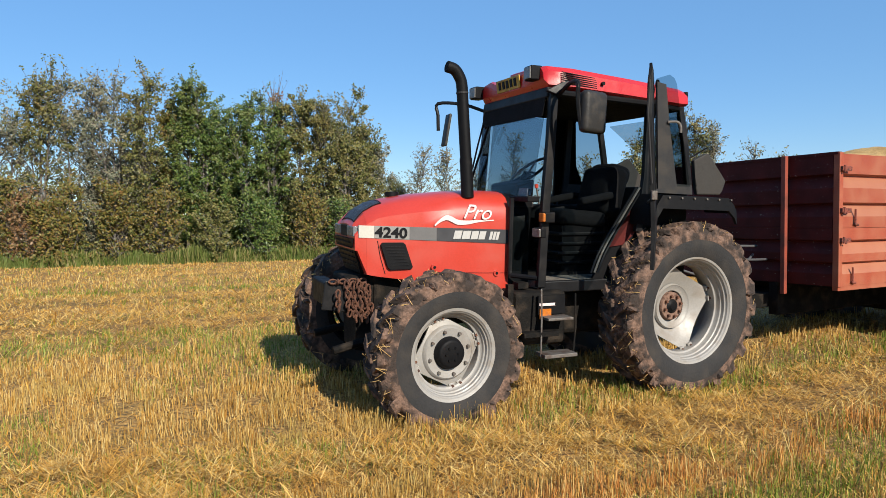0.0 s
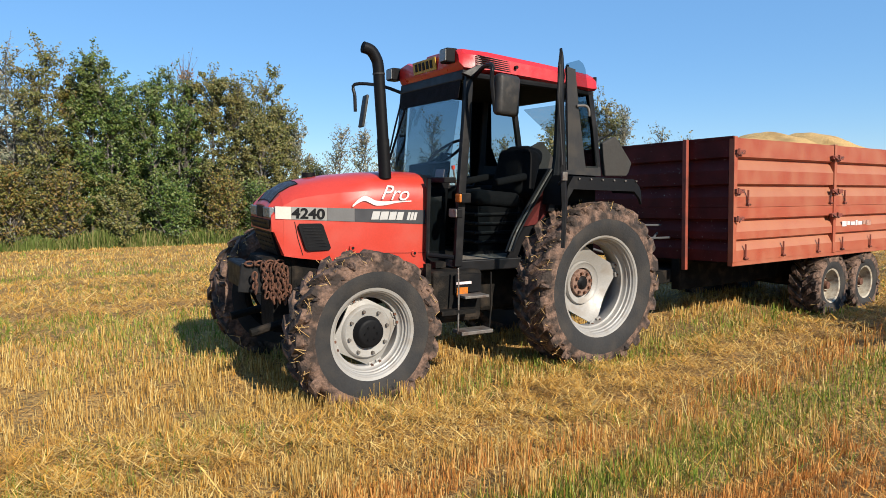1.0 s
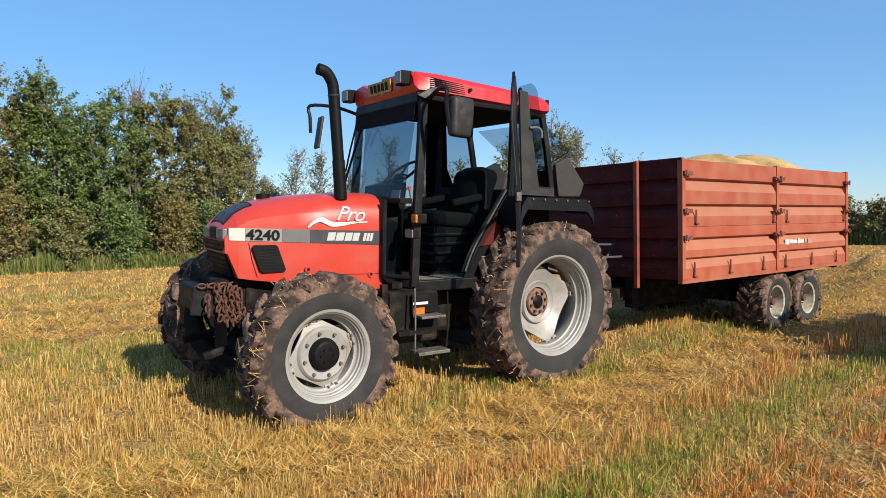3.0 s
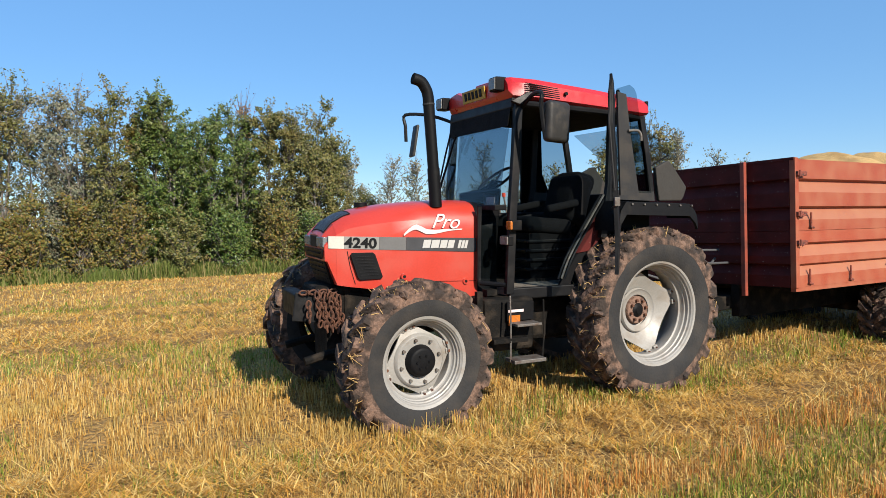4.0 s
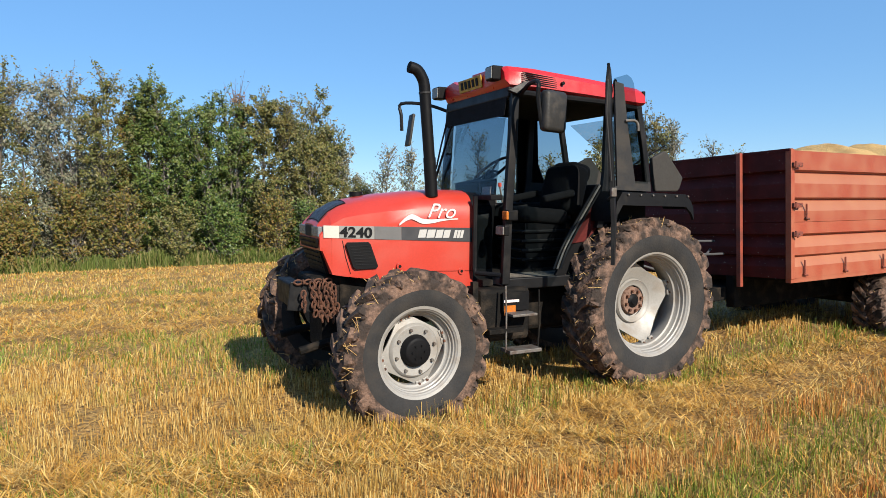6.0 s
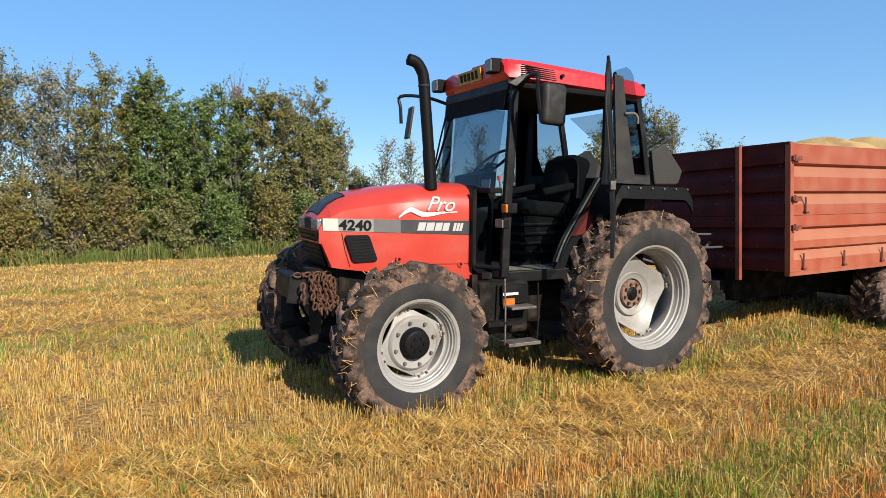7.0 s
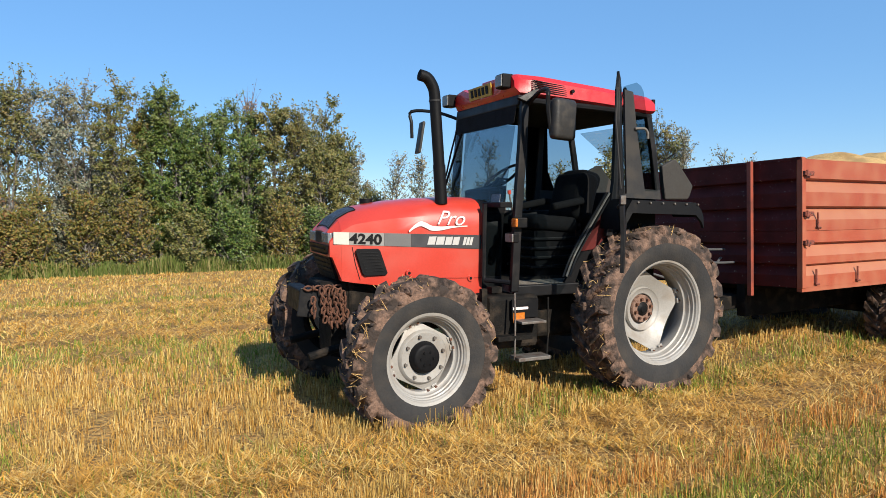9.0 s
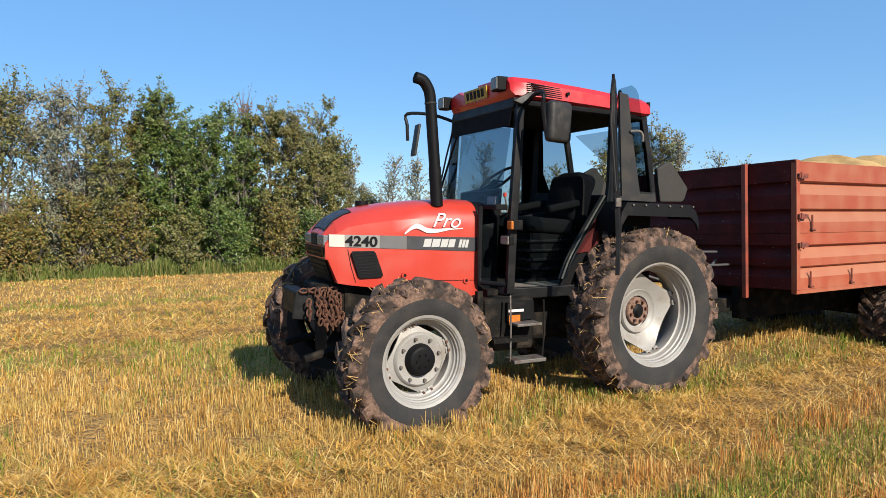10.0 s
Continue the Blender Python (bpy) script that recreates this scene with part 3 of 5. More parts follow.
    lettering("4240", 0.125, M_BLACK, on_side(-2.90, 1.474) @ Matrix.Diagonal((1.10, 0.93, 1, 1)), tractor, "model_number", bold=0.004)
    lettering("Pro", 0.18, M_WHITE, Matrix.Translation((-2.135, -0.419, 1.622)) @ Matrix.Rotation(radians(-0.6), 4, "Z") @ Matrix.Rotation(radians(-9), 4, "X") @ tilt @ face, tractor, "model_lettering", shear=0.45)
    wave = smooth_path([(-2.385, 1.562), (-2.33, 1.605), (-2.275, 1.628), (-2.225, 1.612), (-2.17, 1.588), (-2.08, 1.585), (-1.97, 1.597), (-1.83, 1.602)], 5)
    bm = bmesh.new()
    up = []
    for i, q in enumerate(wave):
        h = 0.005 + 0.018 * math.sin(math.pi * min(1, i / len(wave) * 1.05 + 0.05))
        up.append((q.x, q.y - h, q.y + h))
    for (xa, la, ha), (xb, lb, hb) in zip(up, up[1:]):
        bm.faces.new([bm.verts.new((x, -0.411, z)) for x, z in ((xa, la), (xb, lb), (xb, hb), (xa, ha))])
    part("swoosh", bm, M_WHITE, tractor)
    # maker's mark as plain slanting shapes
    for dx, w in ((0, 0.07), (0.078, 0.075), (0.162, 0.065), (0.235, 0.06), (0.335, 0.026), (0.368, 0.026), (0.40, 0.026)):
        x = -2.215 + dx
        z0, z1, y = zs(x) - 0.092, zs(x) - 0.022, -(ysd(x) + 0.007)
        part("maker_bar", slab([(x, y, z0), (x + w, y, z0), (x + w + 0.018, y, z1), (x + 0.018, y, z1)], 0.004), M_MARK, tractor)


build_hood()

# engine, chassis, front axle and front linkage
part("engine", box((-2.2, 0, 0.93), (1.35, 0.5, 0.42)), M_DIRT_SHADE, tractor, bevel=0.03)
part("gearbox", box((-0.95, 0, 0.85), (1.5, 0.55, 0.5)), M_DIRT_SHADE, tractor, bevel=0.04)
# two added dark boxes stand in for the deep shade under the tractor
part("belly", box((-0.75, 0.05, 0.74), (0.85, 0.85, 0.42)), M_DIRT_SHADE, tractor, bevel=0.05)
part("far_tank", box((-1.45, 0.60, 0.78), (0.75, 0.36, 0.5)), M_DIRT_SHADE, tractor, bevel=0.04)
part("rear_axle", rod((-0.06, -0.62, 0.79), (-0.06, 0.62, 0.79), 0.16, 20), M_DIRT_SHADE, tractor)
part("front_axle", rod((-2.44, -0.70, 0.57), (-2.68, 0.82, 0.67), 0.085, 16), M_DIRT_SHADE, tractor)
part("front_support", box((-2.95, 0, 0.98), (0.34, 0.46, 0.32)), M_DIRT_SHADE, tractor, bevel=0.03)
part("front_bumper", box((-3.23, 0.02, 0.99), (0.12, 0.50, 0.20)), M_BLACK, tractor, "black front weight carrier", bevel=0.015)
part("tow_plate", box((-3.18, -0.235, 0.97), (0.24, 0.02, 0.24), (0, 8, 0)), M_FRAME, tractor, bevel=0.006)
part("front_underpan", loft([[(-3.02, -0.22, 0.80), (-3.02, 0.22, 0.80), (-3.02, 0.2, 0.5), (-3.02, -0.2, 0.5)], [(-2.6, -0.24, 0.84), (-2.6, 0.24, 0.84), (-2.6, 0.2, 0.42), (-2.6, -0.2, 0.42)]]), M_DIRT_SHADE, tractor)
for s in (-1, 1):
    part("lower_link", tube(smooth_path([(-2.75, s * 0.3, 0.62), (-3.0, s * 0.36, 0.60), (-3.25, s * 0.38, 0.55)]), 0.035), M_DIRT_SHADE, tractor)
for w in (-1, 1):
    tractor_wheel(tractor, -2.436 if w < 0 else -2.69, -0.80 if w < 0 else 0.92, 0.572 if w < 0 else 0.67, w, 0.648, 0.361, 0.345, 20, False, 5 + w, 5.5)
    tractor_wheel(tractor, -0.07, w * 0.76, 0.788, w, 0.808, 0.484, 0.43, 23, True, 15 + w, 4.6)


def link(c, rot, L=0.055, W=0.036, r=0.0085):
    pts = []
    for k in range(14):
        a = 2 * math.pi * k / 14
        pts.append((W / 2 * math.cos(a), 0, (L / 2) * math.sin(a) * 1.15))
    m = pose(*c, *rot)
    bm = bmesh.new()
    rings = []
    for k in range(14):
        p = Vector(pts[k])
        o = Vector((math.cos(2 * math.pi * k / 14), 0, math.sin(2 * math.pi * k / 14)))
        rings.append([bm.verts.new(m @ (p + o * r * math.cos(q) + Vector((0, 1, 0)) * r * math.sin(q))) for q in (0, 1.57, 3.14, 4.71)])
    for k in range(14):
        u, v = rings[k], rings[(k + 1) % 14]
        for j in range(4):
            bm.faces.new((u[j], u[(j + 1) % 4], v[(j + 1) % 4], v[j]))
    return bm


# rusty chain hung over the front carrier: a thing of its own
chain = thing("chain", TRACTOR @ Matrix.Translation((-3.065, -0.27, 0.985)), "rusty tow chain looped over the front carrier", "chain")
crnd = random.Random(4)
for (x0, y0, z0, n) in ((-0.05, -0.02, 0.09, 7), (0.0, -0.03, 0.085, 8), (0.05, -0.03, 0.085, 8), (0.10, -0.02, 0.07, 8), (0.14, 0.0, 0.05, 6), (-0.13, -0.05, 0.02, 4)):
    for i in range(n):
        part("chain_link", link((x0 + crnd.uniform(-0.006, 0.006) + i * 0.004, y0 + crnd.uniform(-0.01, 0.004), z0 - i * 0.04), (crnd.uniform(-12, 12), crnd.uniform(-15, 15), (90 if i % 2 else 0) + crnd.uniform(-20, 20))), M_RUST, chain)
for i in range(7):
    part("chain_link", link((-0.16 + i * 0.042, 0.0, 0.115), (crnd.uniform(-12, 12), 90, (90 if i % 2 else 0)), ), M_RUST, chain)

# exhaust stack on the hood
exh = smooth_path([(-2.035, -0.30, 1.80), (-2.055, -0.30, 2.13), (-2.085, -0.30, 2.55), (-2.10, -0.30, 2.76), (-2.125, -0.30, 2.835), (-2.17, -0.30, 2.89), (-2.24, -0.30, 2.91)], 6)
pipe = part("exhaust_pipe", tube(exh, 0.05, 20), M_BLACK, tractor, "black curved exhaust stack", smooth=True)
part("exhaust_sleeve", tube([(-2.035, -0.30, 1.80), (-2.055, -0.30, 2.14)], 0.055, 20), M_BLACK, pipe, smooth=True)
part("exhaust_collar", rod((-2.0945, -0.30, 2.69), (-2.0955, -0.30, 2.705), 0.054, 20), M_GREY, pipe)
part("exhaust_mouth", rod((-2.235, -0.30, 2.909), (-2.244, -0.30, 2.911), 0.044, 20), M_DIRT_SHADE, pipe)


# ---- cab ----
def roof_sec(x, zt, zb, y):
    half = [(0, zt + 0.012), (y * 0.7, zt + 0.006), (y * 0.93, zt - 0.012), (y, zt - 0.06), (y + 0.01, zb + 0.02), (y - 0.02, zb)]
    return [(x, -a, b) for a, b in half] + [(x, a, b) for a, b in reversed(half[1:])] + [(x, 0, zb)]


roof = part("cab_roof", loft([roof_sec(-1.475, 2.925, 2.79, 0.60), roof_sec(-1.44, 2.94, 2.745, 0.63), roof_sec(-1.2, 2.93, 2.735, 0.66), roof_sec(-0.6, 2.875, 2.69, 0.69), roof_sec(-0.07, 2.82, 2.65, 0.70), roof_sec(0.01, 2.80, 2.655, 0.685)]),
            M_ROOF, tractor, "bright red fibreglass cab roof", smooth=True)
part("roof_lining", slab([(-1.43, -0.62, 2.72), (-1.43, 0.62, 2.72), (0.0, 0.66, 2.63), (0.0, -0.66, 2.63)], 0.03), M_SEAT, tractor)
for s in (-1, 1):
    for i in range(6):
        part("roof_louvre", box((-1.157, s * (0.664 + 0.0022 * i), 2.868 - 0.017 * i - 0.012), (0.35, 0.014, 0.006), (0, 5.5, 0)), M_BLACK, roof)
    part("roof_knob", rod((-0.93, s * 0.68, 2.797), (-0.93, s * 0.706, 2.797), 0.016, 12), M_BLACK, roof)
    ly = -0.48 if s < 0 else 0.66
    lamp = part("work_lamp", box((-1.505, ly, 2.875 if s < 0 else 2.855), (0.11, 0.13, 0.125), (0, 0, 6 if s > 0 else 0)), M_BLACK, roof, "black square work lamp", bevel=0.012)
    part("lamp_lens", box((-1.563, ly, 2.875 if s < 0 else 2.855), (0.012, 0.11, 0.10), (0, 0, 6 if s > 0 else 0)), M_LENS, lamp, bevel=0.004)
    part("rear_lamp", box((0.02, s * 0.62, 2.73), (0.03, 0.09, 0.12)), M_BLACK, roof, bevel=0.006)
plate = part("number_plate", box((-1.489, 0.02, 2.855), (0.012, 0.46, 0.115), (0, -8, 0)), M_PLATE, roof, "yellow registration plate", bevel=0.003)
for i in range(5):
    part("plate_bar", box((-1.497, -0.13 + i * 0.076, 2.856), (0.006, 0.044, 0.070), (0, -8, 0)), M_BLACK, plate)
part("front_header", box((-1.40, 0, 2.70), (0.10, 1.26, 0.09), (0, 4, 0)), M_FRAME, tractor, bevel=0.01)


def bar(name, pts, w, d, parent=tractor, m=None, label=""):
    """A flat-sided post through points, w along x and d along y."""
    secs = []
    for x, y, z in pts:
        secs.append([(x - w / 2, y - d / 2, z), (x + w / 2, y - d / 2, z), (x + w / 2, y + d / 2, z), (x - w / 2, y + d / 2, z)])
    return part(name, loft(secs), m or M_FRAME, parent, label, bevel=0.008)


for s in (-1, 1):
    bar("front_pillar", [(-1.50, s * 0.66, 1.03), (-1.465, s * 0.655, 1.73), (-1.42, s * 0.65, 2.3), (-1.395, s * 0.64, 2.72)], 0.075, 0.06)
    bar("rear_pillar", [(0.10, s * 0.64, 1.86), (0.03, s * 0.645, 2.3), (-0.04, s * 0.64, 2.66)], 0.06, 0.05)
    bar("door_post", [(-0.50, s * 0.67, 1.50), (-0.43, s * 0.675, 2.0), (-0.40, s * 0.66, 2.70)], 0.07, 0.05)
    part("roof_rail", tube([(-1.39, s * 0.64, 2.70), (-0.4, s * 0.66, 2.66), (-0.03, s * 0.64, 2.63)], 0.03), M_FRAME, tractor)
    part("quarter_glass", slab([(-0.37, s * 0.665, 1.93), (0.08, s * 0.65, 1.93), (0.01, s * 0.65, 2.3), (-0.05, s * 0.645, 2.62), (-0.37, s * 0.665, 2.64)], 0.006), G_DARK if s < 0 else G_CAB, tractor, "tinted rear side window")
    part("quarter_sill", slab([(-0.45, s * 0.67, 1.86), (0.12, s * 0.655, 1.84), (0.11, s * 0.655, 1.93), (-0.42, s * 0.67, 1.95)], 0.03), M_GREY, tractor)
    part("lower_front_glass", slab([(-1.68, s * 0.47, 1.16), (-1.52, s * 0.66, 1.16), (-1.49, s * 0.66, 1.72), (-1.67, s * 0.47, 1.72)], 0.006), G_DOOR, tractor)
    part("lower_front_frame", tube([(-1.68, s * 0.455, 1.80), (-1.69, s * 0.455, 1.16), (-1.68, s * 0.47, 1.12), (-1.53, s * 0.66, 1.11)], 0.022), M_FRAME, tractor)
part("far_door_panel", slab([(-0.56, 0.70, 1.5), (-0.36, 0.70, 1.5), (-0.20, 0.70, 1.95), (-0.29, 0.70, 2.15), (-0.31, 0.695, 2.66), (-0.56, 0.695, 2.66)], 0.03), M_SEAT, tractor, "wide black door post")
# right-hand door, shut
part("side_door_glass", slab([(-1.44, 0.66, 1.12), (-0.62, 0.68, 1.12), (-0.45, 0.675, 1.75), (-0.42, 0.675, 2.63), (-1.32, 0.65, 2.66)], 0.006), G_CAB, tractor, "tinted glass side door")
part("side_door_frame", tube([(-1.44, 0.67, 1.12), (-0.66, 0.69, 1.10), (-0.50, 0.69, 1.5), (-0.45, 0.685, 1.95)], 0.02), M_FRAME, tractor)
part("windscreen", slab([(-1.58, -0.62, 1.80), (-1.58, 0.62, 1.80), (-1.43, 0.60, 2.68), (-1.43, -0.60, 2.68)], 0.006), G_CAB, tractor, "tinted windscreen")
part("windscreen_sill", box((-1.56, 0, 1.79), (0.12, 1.26, 0.05)), M_BLACK, tractor, bevel=0.008)
part("sun_band", slab([(-1.480, -0.61, 2.50), (-1.480, 0.61, 2.50), (-1.442, 0.60, 2.69), (-1.442, -0.60, 2.69)], 0.004), M_SEAT, tractor, "dark band at the top of the windscreen")
wip = part("wiper", tube([(-1.55, 0.42, 2.52), (-1.575, 0.50, 2.30), (-1.60, 0.56, 2.08)], 0.009, 6), M_BLACK, tractor)
part("wiper_blade", tube([(-1.52, 0.36, 2.50), (-1.60, 0.60, 1.95)], 0.012, 6), M_BLACK, wip)
# rear window, swung out at its foot
part("rear_window", slab([(0.05, -0.56, 2.58), (0.05, 0.56, 2.58), (0.50, 0.56, 2.26), (0.50, -0.56, 2.26)], 0.006), G_DOOR, tractor, "rear window propped open")
part("rear_strut", tube([(0.08, -0.45, 2.1), (0.44, -0.5, 2.30)], 0.008, 6), M_FRAME, tractor)
part("rear_wall", box((0.10, 0, 1.62), (0.05, 1.20, 0.60)), M_BLACK, tractor, bevel=0.01)
# floor, console, seat and controls
part("cab_floor", box((-1.06, 0, 1.04), (0.86, 1.26, 0.07)), M_FLOORMAT, tractor, "dusty rubber cab floor", bevel=0.01)
part("floor_edge", box((-1.08, -0.655, 1.03), (0.84, 0.05, 0.10)), M_FRAME, tractor, bevel=0.01)
part("right_console", box((-0.75, 0.52, 1.42), (0.95, 0.24, 0.62)), M_BLACK, tractor, bevel=0.04)
part("dash", loft([[(-1.54, -0.22, 1.1), (-1.54, 0.22, 1.1), (-1.54, 0.26, 1.93), (-1.54, -0.26, 1.93)], [(-1.36, -0.16, 1.1), (-1.36, 0.16, 1.1), (-1.33, 0.24, 1.97), (-1.33, -0.24, 1.97)]]), M_BLACK, tractor, bevel=0.02)
column = part("steering_column", rod((-1.46, 0, 1.75), (-1.27, 0, 2.03), 0.045, 14), M_BLACK, tractor)
ring = [Matrix.Translation((-1.26, 0, 2.05)) @ Matrix.Rotation(radians(-38), 4, "Y") @ Vector((0.205 * math.cos(a), 0.205 * math.sin(a), 0)) for a in (2 * math.pi * k / 32 for k in range(33))]
wheel_s = part("steering_wheel", tube(ring, 0.014, 8), M_BLACK, tractor, "black three-spoke steering wheel", smooth=True)
for k in range(3):
    part("spoke", rod((-1.26, 0, 2.045), ring[k * 10 + 3], 0.011, 8), M_BLACK, wheel_s)


def cushion(name, c, s, rot, parent):
    bm = box(c, s, rot)
    bmesh.ops.bevel(bm, geom=list(bm.edges), offset=min(s) * 0.38, segments=4, profile=0.5, affect="EDGES", clamp_overlap=True)
    return part(name, bm, M_SEAT, parent, smooth=True)


seat = cushion("seat", (-0.80, 0.0, 1.61), (0.52, 0.54, 0.15), (0, 5, 0), tractor)
seat["label"] = "black cloth driver's seat"
cushion("backrest", (-0.43, 0.0, 1.86), (0.24, 0.54, 0.50), (0, 14, 0), seat)
cushion("back_roll", (-0.34, 0.0, 2.03), (0.26, 0.40, 0.20), (0, 14, 0), seat)
for s in (-1, 1):
    cushion("armrest", (-0.70, s * 0.31, 1.80), (0.36, 0.07, 0.07), (0, -10, 0), seat)
part("seat_bellows", loft([[(-0.55, -0.2, 1.08), (-1.0, -0.2, 1.08), (-1.0, 0.2, 1.08), (-0.55, 0.2, 1.08)], [(-0.55, -0.22, 1.54), (-1.02, -0.22, 1.54), (-1.02, 0.22, 1.54), (-0.55, 0.22, 1.54)]]), M_BLACK, seat)
for i in range(4):
    part("bellows_fold", box((-0.80, 0, 1.46 - i * 0.09), (0.53, 0.48, 0.03)), M_FRAME, seat, bevel=0.008)
for i, (x, y, h) in enumerate(((-0.95, 0.46, 0.22), (-0.85, 0.50, 0.18), (-1.05, 0.44, 0.16))):
    lv = part("lever", rod((x, y, 1.70), (x - 0.05, y - 0.02, 1.72 + h), 0.009, 8), M_STEEL, tractor)
    part("knob", rod((x - 0.05, y - 0.02, 1.72 + h), (x - 0.055, y - 0.022, 1.76 + h), 0.02, 10), M_RED, lv)
# inner wheel housing of the cab with its slanted door sill and grab bars
part("inner_fender", slab([(-0.52, -0.60, 1.84), (0.10, -0.60, 1.84), (0.10, -0.60, 1.05), (-0.95, -0.60, 1.05)], 0.03), M_BLACK, tractor)
# door and roof shade is painted into this panel's red
part("inner_fender_panel", slab([(-0.50, -0.625, 1.80), (-0.38, -0.625, 1.82), (-0.34, -0.625, 1.62), (-0.62, -0.625, 1.38), (-0.80, -0.625, 1.36)], 0.014), M_TSHADE, tractor, "red inner wheel housing, darkened for shade")
part("inner_fender_far", slab([(-0.52, 0.60, 1.84), (0.10, 0.60, 1.84), (0.10, 0.60, 1.05), (-0.95, 0.60, 1.05)], 0.03), M_BLACK, tractor)
for k in range(3):
    part("door_seal", tube(smooth_path([(-0.45 - 0.035 * k, -0.665, 1.90), (-0.62 - 0.035 * k, -0.67, 1.66), (-0.82 - 0.035 * k, -0.67, 1.36), (-0.92 - 0.035 * k, -0.67, 1.14)]), 0.011, 6), M_STEEL if k == 1 else M_FRAME, tractor)

# open left door: a slim bowed post with a pointed top
dr = part("door", loft([[(x - w / 2, y, z), (x, y - 0.02, z), (x + w / 2, y, z), (x, y + 0.02, z)] for x, y, z, w in
                        ((-0.985, -1.485, 1.25, 0.045), (-0.975, -1.48, 1.55, 0.06), (-1.0, -1.48, 1.9, 0.06), (-1.02, -1.48, 2.15, 0.06), (-1.045, -1.48, 2.45, 0.075), (-1.045, -1.475, 2.68, 0.07), (-1.045, -1.475, 2.78, 0.045), (-1.052, -1.475, 2.83, 0.016))]), M_FRAME, tractor, "open glass door with black frame", bevel=0.004)
part("door_channel", tube([(-1.075, -1.50, 2.70), (-1.085, -1.50, 2.45), (-1.05, -1.505, 2.1), (-1.03, -1.505, 1.92)], 0.009, 6), M_GREY, dr)
part("latch_plate", box((-1.005, -1.505, 1.83), (0.05, 0.02, 0.07)), M_STEEL, dr, bevel=0.004)
part("door_arm", tube([(-0.42, -0.70, 1.76), (-0.97, -1.46, 1.80)], 0.018), M_FRAME, dr)
part("door_top_arm", tube([(-0.40, -0.69, 2.60), (-0.97, -1.46, 2.70)], 0.015), M_FRAME, dr)
part("door_pane", slab([(-0.44, -0.72, 1.80), (-0.97, -1.46, 1.40), (-0.98, -1.46, 2.72), (-0.42, -0.71, 2.60)], 0.006), G_DOOR, dr, "clear tinted door glass")
part("door_trim", slab([(-0.965, -1.49, 1.88), (-0.785, -1.49, 1.90), (-0.875, -1.49, 2.37), (-0.92, -1.49, 2.675), (-1.005, -1.49, 2.69)], 0.02), M_GREY, dr)
part("door_edge_glass", slab([(-0.96, -1.475, 1.90), (-0.635, -1.475, 1.90), (-0.739, -1.475, 2.37), (-0.80, -1.475, 2.69), (-0.825, -1.475, 2.73), (-0.87, -1.475, 2.755), (-0.985, -1.475, 2.72)], 0.006), G_DOOR, dr)
part("door_handle", tube(smooth_path([(-0.90, -1.51, 2.39), (-0.84, -1.54, 2.39), (-0.81, -1.545, 2.36), (-0.805, -1.545, 2.31)]), 0.011, 8), M_STEEL, dr)

# rear fenders
for s in (-1, 1):
    prof = [(-0.56, 1.60), (-0.54, 1.76), (-0.48, 1.848), (-0.27, 1.84), (0.09, 1.83), (0.26, 1.825), (0.33, 1.76), (0.36, 1.70)]
    bm = bmesh.new()
    secs = []
    for x, z in prof:
        secs.append([(x, s * 0.58, z), (x, s * 0.98, z - 0.015), (x, s * 0.99, z - 0.13), (x, s * 0.96, z - 0.13), (x, s * 0.95, z - 0.03), (x, s * 0.58, z - 0.03)])
    fd = part("rear_fender", loft(secs), M_BLACK, tractor, "black plastic rear mudguard", smooth=True)
    for i in range(6):
        part("rivet", rod((-0.42 + i * 0.14, s * 0.975, 1.812 - 0.004 * i), (-0.42 + i * 0.14, s * 0.997, 1.812 - 0.004 * i), 0.009, 8), M_STEEL, fd)
    part("fender_lamp", slab([(0.22, s * 0.60, 1.84), (0.50, s * 0.60, 1.84), (0.53, s * 0.60, 1.87), (0.57, s * 0.60, 1.975), (0.35, s * 0.60, 2.23), (0.32, s * 0.60, 2.235), (0.17, s * 0.60, 2.165), (0.19, s * 0.60, 2.0)], 0.05), M_HOUSING, tractor, "grey lamp housing on the mudguard", bevel=0.012)

# mirrors, indicators, lamps
for s, tip in ((-1, Vector((-1.235, -1.00, 2.50))), (1, Vector((-1.735, 0.95, 2.52)))):
    root = Vector((-1.36, s * 0.66, 2.66))
    top = Vector((tip.x - (0.15 if s < 0 else 0.09), tip.y, 2.735 if s < 0 else 2.77))
    arm = part("mirror_arm", tube(smooth_path([root, (root + top) / 2 + Vector((0, 0, 0.04)), top, top + Vector((0, 0, -0.12)), tip + Vector((-0.11 if s < 0 else -0.085, 0, -0.14 if s < 0 else -0.03))], 4), 0.018, 8), M_FRAME, tractor)
    if s < 0:
        mr = cushion("mirror", tip, (0.25, 0.10, 0.34), (0, 2, 12), arm)
    else:
        mr = cushion("mirror", tip + Vector((0.012, 0.012, -0.02)), (0.03, 0.17, 0.34), (0, 9, -8), arm)
    mr.data.materials.clear()
    mr.data.materials.append(M_MIRRORCASE)
    part("mirror_glass", box(tip + Vector((0.03, 0.055, 0) if s < 0 else (0.028, 0.01, -0.02)), (0.17, 0.006, 0.26) if s < 0 else (0.006, 0.15, 0.31), (0, 2, 12) if s < 0 else (0, 9, -8)), M_MIRROR, mr)
part("visor_bracket", slab([(-1.50, -0.69, 2.70), (-1.35, -0.71, 2.78), (-1.27, -0.73, 2.79), (-1.42, -0.71, 2.67)], 0.04), M_FRAME, tractor, bevel=0.006)
ind = part("indicator", box((-1.465, -0.70, 1.635), (0.10, 0.10, 0.09)), M_BLACK, tractor, "amber front indicator", bevel=0.01)
